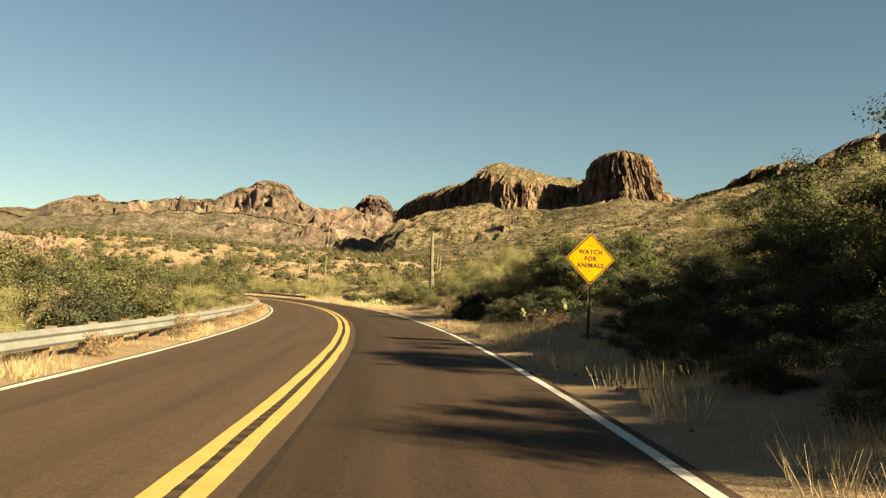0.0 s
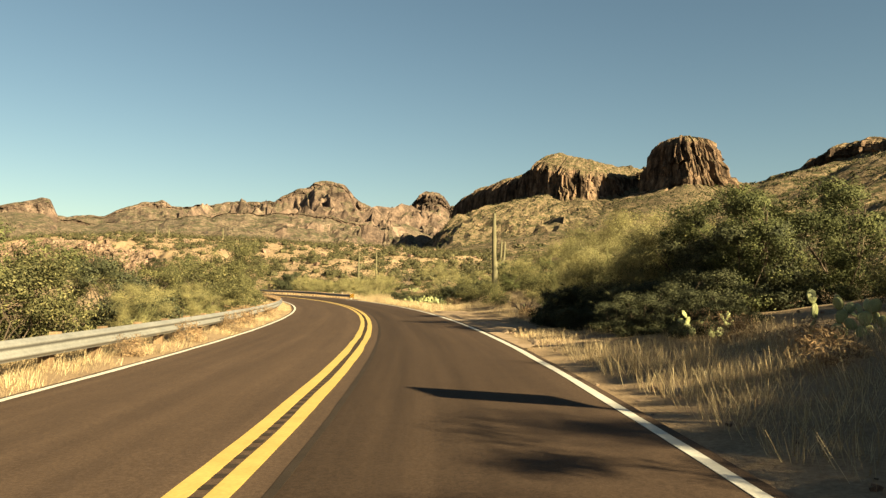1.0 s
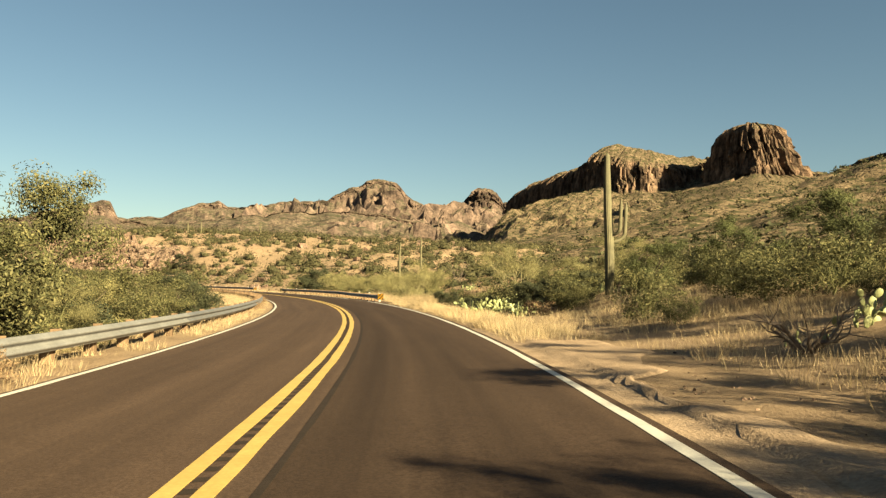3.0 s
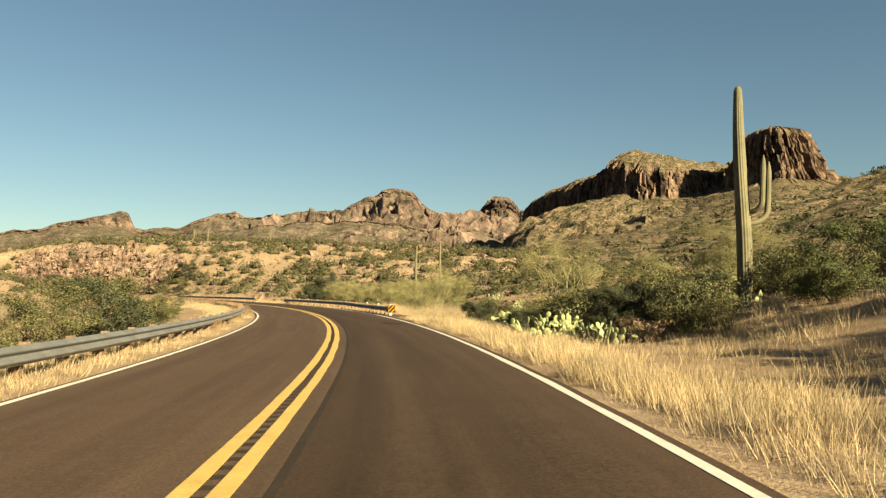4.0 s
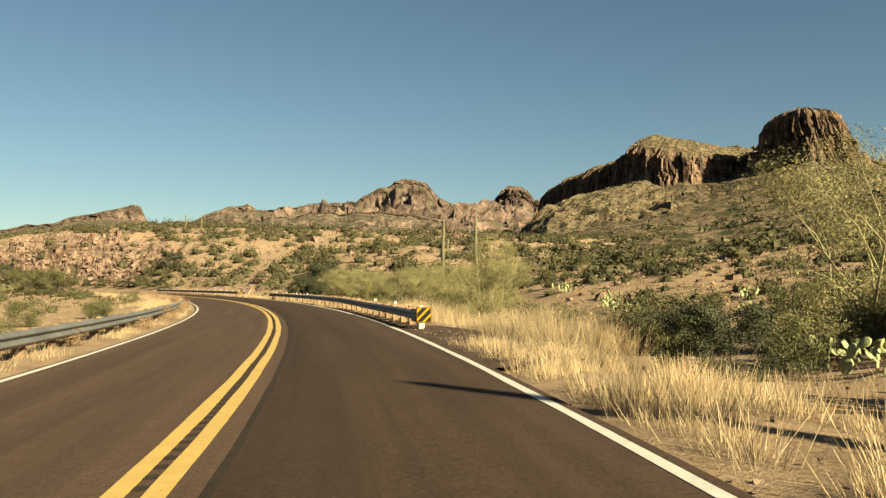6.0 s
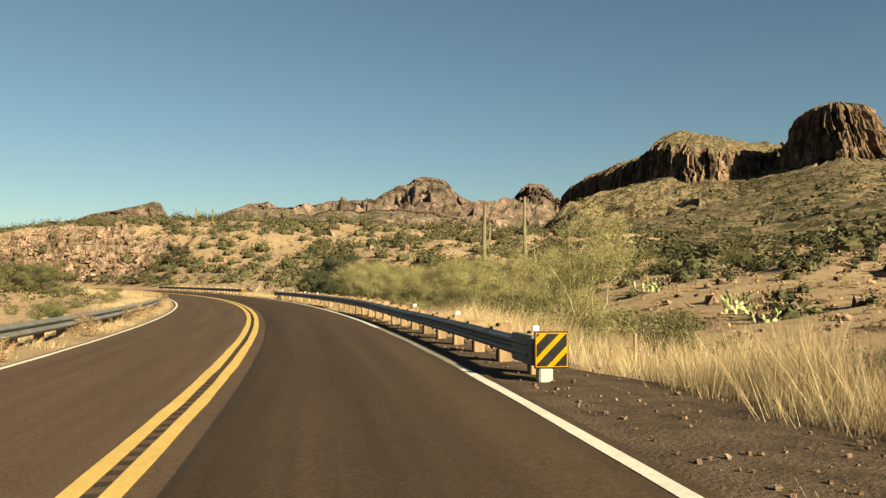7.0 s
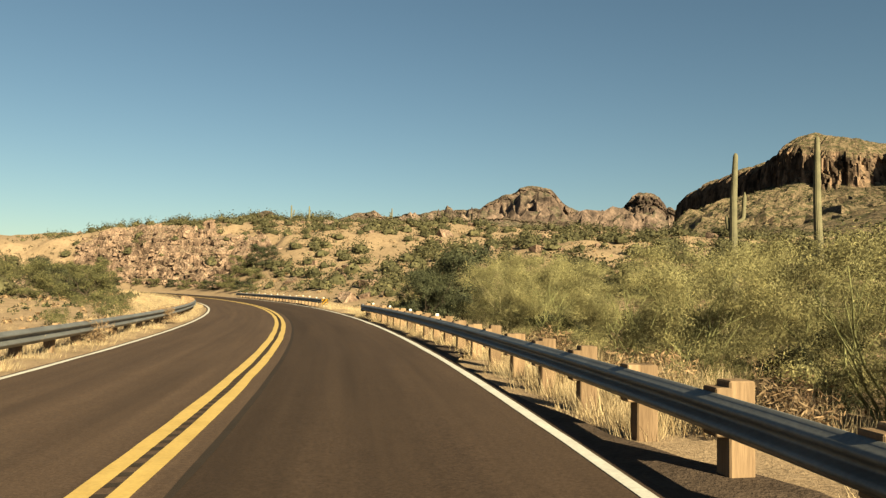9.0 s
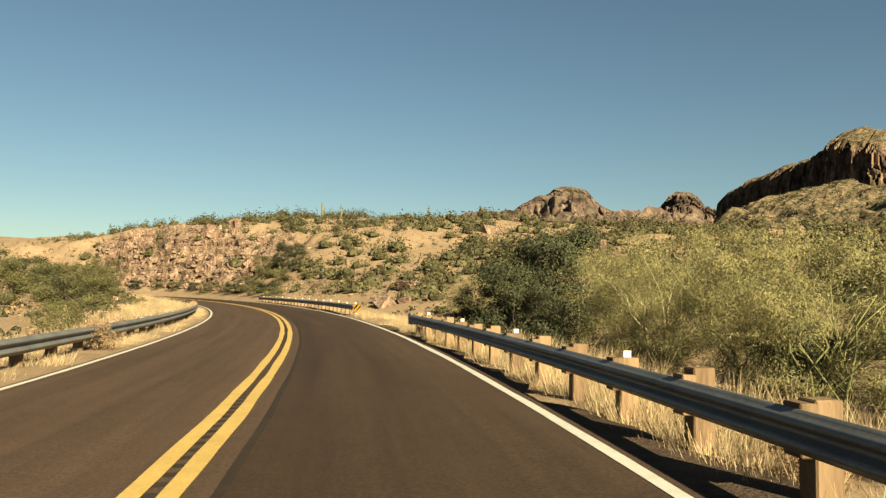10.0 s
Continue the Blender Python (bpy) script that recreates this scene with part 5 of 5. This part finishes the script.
# dead tree by the dirt turnout
stx, sty = spot(47.3, 7.4)
rng = np.random.default_rng(5)
dead = thing("dead_tree", stx, sty, float(land(np.array([stx]), np.array([sty]))[0]) - 0.1, "broken grey dead tree stump with bare twisted limbs", "tree")
for k in range(9):
    a, ln = k * 0.75, rng.uniform(0.5, 1.15)
    d = np.array([math.cos(a) * 0.8, math.sin(a) * 0.8, rng.uniform(0.35, 1.0)])
    d /= np.linalg.norm(d)
    pts = [(np.array([0, 0, 0.0]), 0.06)]
    for j in range(1, 6):
        pts.append((d * ln * j / 5 + rng.normal(size=3) * 0.05 + np.array([0, 0, 0.1]), 0.05 * (1 - j / 5.6)))
    forks = [pts]
    for j in (2, 3, 4):
        q = pts[j][0]
        e = q + (d + rng.normal(size=3) * 0.7) * 0.35 * ln
        forks.append([(q, pts[j][1] * 0.7), ((q + e) / 2 + rng.normal(size=3) * 0.03, pts[j][1] * 0.45), (e, 0.006)])
    v, f = tubes(forks, 6)
    part("limb", mesh_data("dead_limb", v, f, M_DEADWOOD), dead)


# ---- loose cover ----
def scatter_tufts(name, places, heights, blades, material, label, category, seed, width=0.012, splay=0.35):
    """Many tufts of thin bent blades in one mesh."""
    rng = np.random.default_rng(seed)
    places, heights = np.asarray(places, float), np.asarray(heights, float)
    n = len(places)
    P = np.repeat(places, blades, 0)
    Hh = np.repeat(heights, blades) * rng.uniform(0.45, 1.1, n * blades)
    a = rng.uniform(0, 2 * math.pi, n * blades)
    r0 = 0.23 * np.sqrt(rng.uniform(0, 1, n * blades))
    out = np.stack([np.cos(a), np.sin(a)], -1)
    lean = splay * rng.uniform(0.2, 1.2, n * blades) * Hh
    b = P + np.c_[out * r0[:, None], -0.05 * np.ones(len(P))]
    t = b + np.c_[out * lean[:, None], Hh]
    side = np.c_[-out[:, 1], out[:, 0], 0 * a] * (width * rng.uniform(0.6, 1.4, len(P)))[:, None]
    spin = rng.uniform(0, math.pi, len(P))
    side = np.c_[np.cos(spin), np.sin(spin), 0 * spin] * np.linalg.norm(side, axis=1)[:, None]
    v = np.stack([b - side, b + side, t + side * 0.3, t - side * 0.3], 1).reshape(-1, 3)
    k = np.arange(len(P))[:, None] * 4
    F = (k + np.array([0, 1, 2, 3])).tolist()
    return tagged(mesh_object(name, v, F, material, False), label, category, kind="stuff")


rng = np.random.default_rng(77)


def verge_places(n, s0, s1, la0, la1, bias=1.0):
    s = rng.uniform(s0, s1, n)
    la = la0 + (la1 - la0) * rng.uniform(0, 1, n) ** bias
    x, y, _ = at_road(s, la)
    keep = fbm(x / 1.6, y / 1.6, 91, 3) > -0.25
    x, y = x[keep], y[keep]
    return np.stack([x, y, land(x, y)], -1)


G, HG = [], []
for n, s0, s1, a, b, hh, bias in ((3800, 52, 87, 3.85, 5.7, 0.33, 1.0), (1700, 88, 108, 5.3, 9.5, 0.58, 1.0), (1700, 2, 25, 4.0, 7.5, 0.32, 1.0), (330, 25, 33, 4.0, 6.5, 0.22, 1.0), (260, 36, 46, 7.2, 9.5, 0.3, 1.0), (2600, 97, 150, 4.6, 7.2, 0.5, 1.0), (2200, 104, 150, 4.05, 5.2, 0.34, 1.0), (600, 36, 52, 5.8, 10, 0.32, 1.0),
                                  (1300, 104, 150, 3.9, 4.5, 0.2, 1.0), (600, 144, 162, 3.9, 6.5, 0.4, 1.0), (500, 160, 215, 4.6, 8, 0.35, 1.0), (900, 50, 80, 6.4, 12, 0.32, 1.0), (900, 51, 66, 7, 15, 0.34, 1.0),
                                  (2600, -12, 60, -4.5, -7.2, 0.4, 1.0), (1500, -12, 60, -3.7, -4.5, 0.2, 1.0), (2400, 60, 150, -4.5, -7.2, 0.34, 1.0), (900, 60, 150, -3.95, -4.5, 0.2, 1.0), (1500, 138, 225, -4.7, -9, 0.5, 1.0), (500, 138, 200, -3.95, -4.5, 0.22, 1.0), (900, 60, 190, -7, -18, 0.3, 1.0)):
    p = verge_places(n, s0, s1, a, b, bias)
    G.append(p)
    HG.append(hh * rng.uniform(0.5, 1.25, len(p)))
scatter_tufts("dry_grass", np.concatenate(G), np.concatenate(HG), 17, M_GRASS, "dry golden grass along the verges", "grass", 5, 0.0031, 0.6)


p = verge_places(150, 85.5, 93, 5.6, 9.0)
q = verge_places(60, 96, 106, 5.4, 7.0)
p = np.concatenate([p, q])
scatter_tufts("tall_grass", p, rng.uniform(0.55, 1.0, len(p)), 90, M_GRASS, "tall fanned tufts of straw-coloured grass", "grass", 6, 0.0026, 0.75)


def shrub_field(name, places, sizes, leaves, material, label, seed, flat=0.95, leaf=0.3, core=True):
    """Far scrub: one mesh of small rough tufts of leaf."""
    rng = np.random.default_rng(seed)
    n = len(places)
    P = np.repeat(np.asarray(places, float), leaves, 0)
    S = np.repeat(np.asarray(sizes, float), leaves)
    d = rng.normal(size=(len(P), 3))
    d /= np.linalg.norm(d, axis=1)[:, None]
    d *= (rng.uniform(0.25, 1.0, len(P)) ** 0.6)[:, None]
    d[:, 2] = np.abs(d[:, 2]) * flat + 0.05
    lump = 1 + 0.35 * np.sin(d[:, 0] * 5 + P[:, 0]) * np.cos(d[:, 1] * 6 + P[:, 1])
    c = P + d * (S * lump)[:, None]
    v = np.empty((len(P), 3, 3))
    face = d / (np.linalg.norm(d, axis=1)[:, None] + 1e-9) + 0.4 * rng.normal(size=(len(P), 3))
    e = np.cross(face, rng.normal(size=(len(P), 3)))
    e /= np.linalg.norm(e, axis=1)[:, None]
    w = np.cross(e, face)
    w /= np.linalg.norm(w, axis=1)[:, None]
    L = (S * leaf)[:, None]
    v[:, 0], v[:, 1], v[:, 2] = c - e * L * 0.8 - w * L * 0.6, c - e * L * 0.8 + w * L * 0.6, c + e * L
    verts, faces = [v.reshape(-1, 3)], np.arange(3 * len(P)).reshape(-1, 3).tolist()
    base = 3 * len(P)
    ring = np.array([(math.cos(t) * r, math.sin(t) * r, zz) for r, zz in ((0.75, 0.0), (0.8, 0.3), (0.5, 0.62)) for t in np.arange(7) * 2 * math.pi / 7] + [(0, 0, 0.78)])
    hf = [(k + 7 * q, (k + 1) % 7 + 7 * q, (k + 1) % 7 + 7 * q + 7, k + 7 * q + 7) for q in (0, 1) for k in range(7)] + [(14 + k, 14 + (k + 1) % 7, 21) for k in range(7)]
    hearts = np.asarray(places, float)[:, None] + ring[None] * (1 + rng.uniform(-0.28, 0.22, (n, 22, 1))) * np.array([1, 1, flat]) * np.asarray(sizes, float)[:, None, None] * 0.7
    if core:
        verts.append(hearts.reshape(-1, 3))
    for i in range(n if core else 0):
        faces += [tuple(base + 22 * i + q for q in f) for f in hf]
    return tagged(mesh_object(name, np.concatenate(verts), faces, material, False), label, "shrubs", kind="stuff")


def field_places(n, x0, x1, y0, y1, lo, hi, clump=24.0, thr=-0.2, seed=1):
    g = np.random.default_rng(seed)
    x, y = g.uniform(x0, x1, n), g.uniform(y0, y1, n)
    s, lat = road_coords(x, y)
    k = (np.abs(lat) > lo) & (np.abs(lat) < hi) & (fbm(x / clump, y / clump, 95 + seed, 3) > thr)
    x, y = x[k], y[k]
    return np.stack([x, y, land(x, y)], -1), g


p, g = field_places(4300, -190, 40, 150, 330, 9, 240, 12, -0.75, 2)
rs_, rl_ = road_coords(p[:, 0], p[:, 1])
p = p[~((rs_ > 226) & (rl_ > 7) & (rl_ < 19) & (g.uniform(size=len(p)) < 0.62))]
shrub_field("hillside_scrub", p, g.uniform(0.25, 1.0, len(p)) ** 2.2 * 1.7 + 0.36, 70, M_HILLSCRUB, "olive scrub dotted over the sandy hillside", 7, flat=1.1, leaf=0.125)
p, g = field_places(620, -190, 40, 150, 330, 9, 200, 12, -0.3, 21)
rs_, rl_ = road_coords(p[:, 0], p[:, 1])
p = p[~((rs_ > 226) & (rl_ > 6) & (rl_ < 19))]
shrub_field("hillside_bushes", p, g.uniform(0, 1.0, len(p)) ** 1.5 * 1.2 + 1.1, 300, M_HILLSCRUB, "rounded olive bushes standing out on the sandy hillside", 17, flat=1.0, leaf=0.085)
p, g = field_places(2400, -30, 130, 20, 330, 42, 260, 20, -0.45, 3)
shrub_field("valley_scrub", p, g.uniform(0.3, 1.0, len(p)) ** 2.0 * 1.7 + 0.28, 42, M_HILLSCRUB, "olive scrub across the valley floor", 8, leaf=0.2)
p, g = field_places(900, -150, -10, 0, 170, 26, 140, 20, -0.2, 4)
shrub_field("flat_scrub", p, g.uniform(0.3, 1.0, len(p)) ** 2.0 * 1.7 + 0.28, 42, M_HILLSCRUB, "olive scrub on the sandy flat", 9, leaf=0.2)
p, g = field_places(6500, -260, 260, 330, 600, 40, 900, 30, -0.5, 7)
shrub_field("far_scrub", p, g.uniform(0.3, 1.0, len(p)) ** 1.5 * 1.5 + 0.5, 14, M_HILLSCRUB, "olive scrub over the far valley floor", 12, leaf=0.42, core=False)
g = np.random.default_rng(41)
for nm, row0, cnt, big in (("mesa", 45, 44000, 1.7), ("butte", 42, 11000, 1.7), ("dark_hill", 46, 9000, 1.2)):
    me = bpy.data.objects[nm].data
    co = np.empty(len(me.vertices) * 3)
    me.vertices.foreach_get("co", co)
    co = co.reshape(-1, 3)
    per_row = {"mesa": 1150, "butte": 621, "dark_hill": 360}[nm]
    co = co[row0 * per_row:]
    i, j = g.integers(0, len(co) - per_row - 1, cnt), g.uniform(0, 1, (cnt, 1))
    pp = co[i] * (1 - j) + co[i + per_row] * j
    pp = pp + np.c_[g.normal(size=(cnt, 2)) * 1.5, -0.3 * np.ones(cnt)]
    shrub_field(nm + "_scrub", pp, g.uniform(0.3, 1.0, cnt) ** 1.8 * big + 0.35, 5, M_FARSCRUB, "olive scrub on the rocky scree slope", 60 + cnt % 7, leaf=0.5, core=False)
p, g = field_places(1700, -35, 65, 75, 172, 12, 70, 10, -0.5, 11)
shrub_field("bank_scrub", p, g.uniform(0.25, 1.0, len(p)) ** 1.8 * 0.8 + 0.25, 80, M_FARSCRUB, "olive scrub on the sandy bank beyond the trees", 16, flat=1.1, leaf=0.15)
p, g = field_places(7000, -35, 60, 78, 172, 9, 60, 5, -0.35, 31)
shrub_field("bank_tussocks", p, g.uniform(0.08, 0.34, len(p)), 11, M_DRYBRUSH, "dry brown tussocks over the sandy bank", 19, leaf=0.32, core=False)
p, g = field_places(26000, -190, 40, 130, 330, 8, 240, 7, -0.5, 9)
half = len(p) // 2
shrub_field("low_scrub", p[:half], g.uniform(0.12, 0.38, half), 9, M_DRYBRUSH, "low brown brush and dry tussocks on the hillside", 13, leaf=0.4, core=False)
shrub_field("low_bushes", p[half:], g.uniform(0.12, 0.5, len(p) - half), 10, M_FARSCRUB, "low dark desert shrubs on the hillside", 18, leaf=0.36, core=False)
# nearer shrubs that can be told apart
g = np.random.default_rng(15)
near = 0
for k in range(1200):
    s, la = (g.uniform(48, 112), g.uniform(7.5, 24)) if k % 3 == 0 else (g.uniform(5, 170), g.choice([-1, 1, 1]) * g.uniform(7.5, 42))
    if (la > 0 and (34 < s < 52 and la < 11)) or la < -26 or (la > 10 and 86 < s < 128 and k % 5):
        continue
    x, y = spot(s, la)
    put_shrub[near % 3](x, y, g.uniform(0.5, 1.35), g.uniform(0, 6), 0.03, g.uniform(0.9, 1.3), group="creosote bushes near the road")
    near += 1
    if near >= 290:
        break


# broken rock on the cut face and stones on the slopes
def stones(name, places, sizes, material, label, seed, squash=0.75):
    rng = np.random.default_rng(seed)
    base = np.array([(x, y, z) for x in (-1, 1) for y in (-1, 1) for z in (-1, 1)], float)
    faces = [(0, 1, 3, 2), (4, 6, 7, 5), (0, 4, 5, 1), (2, 3, 7, 6), (0, 2, 6, 4), (1, 5, 7, 3)]
    V, F = [], []
    for i, (p, sz) in enumerate(zip(places, sizes)):
        b = base * (1 + rng.uniform(-0.35, 0.25, base.shape)) * np.array([1, rng.uniform(0.6, 1.1), squash * rng.uniform(0.6, 1.3)]) * sz
        R = np.array(Euler((rng.normal() * 0.25, rng.normal() * 0.25, rng.uniform(0, 6))).to_matrix())
        V.append(b @ R.T + p)
        F += [tuple(8 * i + k for k in f) for f in faces]
    return tagged(mesh_object(name, np.concatenate(V), F, material, False), label, "rocks", kind="stuff")


g = np.random.default_rng(21)


def outcrop(s0, s1, la0, la1):
    """Jointed rock ledges on the cut bank: treads and risers broken into upright blocks."""
    ss, lat = np.arange(s0, s1, 0.22), np.linspace(la0, la1, 190)
    S, L = np.meshgrid(ss, lat, indexing="ij")
    x, y, _ = at_road(S, L)
    z = land(x, y)
    step = 1.5
    wav = 0.9 * fbm(S / 9.0, L / 9.0, 81, 3)
    t = z / step + wav + 0.25 * cells(S / 1.6, z / 1.4, 82)
    k = np.floor(t)
    hard = np.clip(0.45 + 0.9 * fbm(S / 11.0, z / 3.0, 86, 3), 0.1, 1.0)
    rise = np.clip((t - k - 0.38) / 0.16, 0, 1)
    zz = z + hard * (step * (k + rise) - step * t) + 0.14 * cells(S / 0.9, L / 0.9, 83) + 0.1 * fbm(S / 0.5, L / 0.5, 84, 3)
    edge = np.clip((S - s0) / 5, 0, 1) * np.clip((s1 - S) / 5, 0, 1) * np.clip((L - la0) / 1.6, 0, 1) * np.clip((la1 - L) / 3, 0, 1)
    edge = np.clip(edge * 1.6 + 0.5 * fbm(S / 5, L / 4, 87, 3) * (edge < 0.75), 0, 1)
    push = (cells(S / 0.75, zz / 1.1, 85) - 0.5) * 0.45
    x2, y2, _ = at_road(S, L - push * edge)
    ob = mesh_object("rock_outcrop", np.stack([x2, y2, zz * edge + (z - 1.3) * (1 - edge) + 0.12], -1), grid_faces(len(ss), len(lat)), M_OUTCROP, False)
    return tagged(ob, "broken pinkish-brown rock ledges on the cut bank", "rock", kind="structure")


outcrop(230, 285, 7.4, 19.5)
s, la = g.uniform(226, 286, 900), 7.2 + 9 * g.uniform(0, 1, 900) ** 1.6
x, y, _ = at_road(s, la)
stones("broken_rock", np.stack([x, y, land(x, y) + 0.2], -1), g.uniform(0.2, 1.0, len(x)) ** 2 * 0.5 + 0.1, M_OUTCROP, "broken pinkish-brown stones fallen from the ledges", 22, 0.5)
p, g = field_places(1500, -190, 40, 150, 330, 9, 200, 10, 0.0, 6)
stones("slope_stones", p, g.uniform(0.2, 1, len(p)) ** 3 * 0.8 + 0.12, M_OUTCROP, "stones strewn over the sandy slopes", 23)
p, g = field_places(2200, -35, 60, 78, 172, 9, 60, 6, -0.3, 33)
stones("bank_stones", p, g.uniform(0.2, 1, len(p)) ** 3 * 0.3 + 0.06, M_OUTCROP, "stones strewn over the sandy bank", 26)
s, la = g.uniform(5, 82, 1600), 3.6 + 4.9 * g.uniform(0, 1, 1600) ** 1.8
x, y, _ = at_road(s, la)
stones("gravel", np.stack([x, y, land(x, y)], -1), g.uniform(0.2, 1, len(x)) ** 3 * 0.022 + 0.008, M_OUTCROP, "loose gravel at the edge of the road", 24)
s, la = g.uniform(83, 145, 1500), 3.75 + 1.6 * g.uniform(0, 1, 1500) ** 1.5 
s, la = s[s < 104], la[s < 104]
x, y, z = at_road(s, la)
stones("shoulder_gravel", np.stack([x, y, z - 0.02], -1), g.uniform(0.2, 1, len(x)) ** 3 * 0.016 + 0.006, M_OUTCROP, "loose brown gravel on the shoulder by the guard rail", 25)
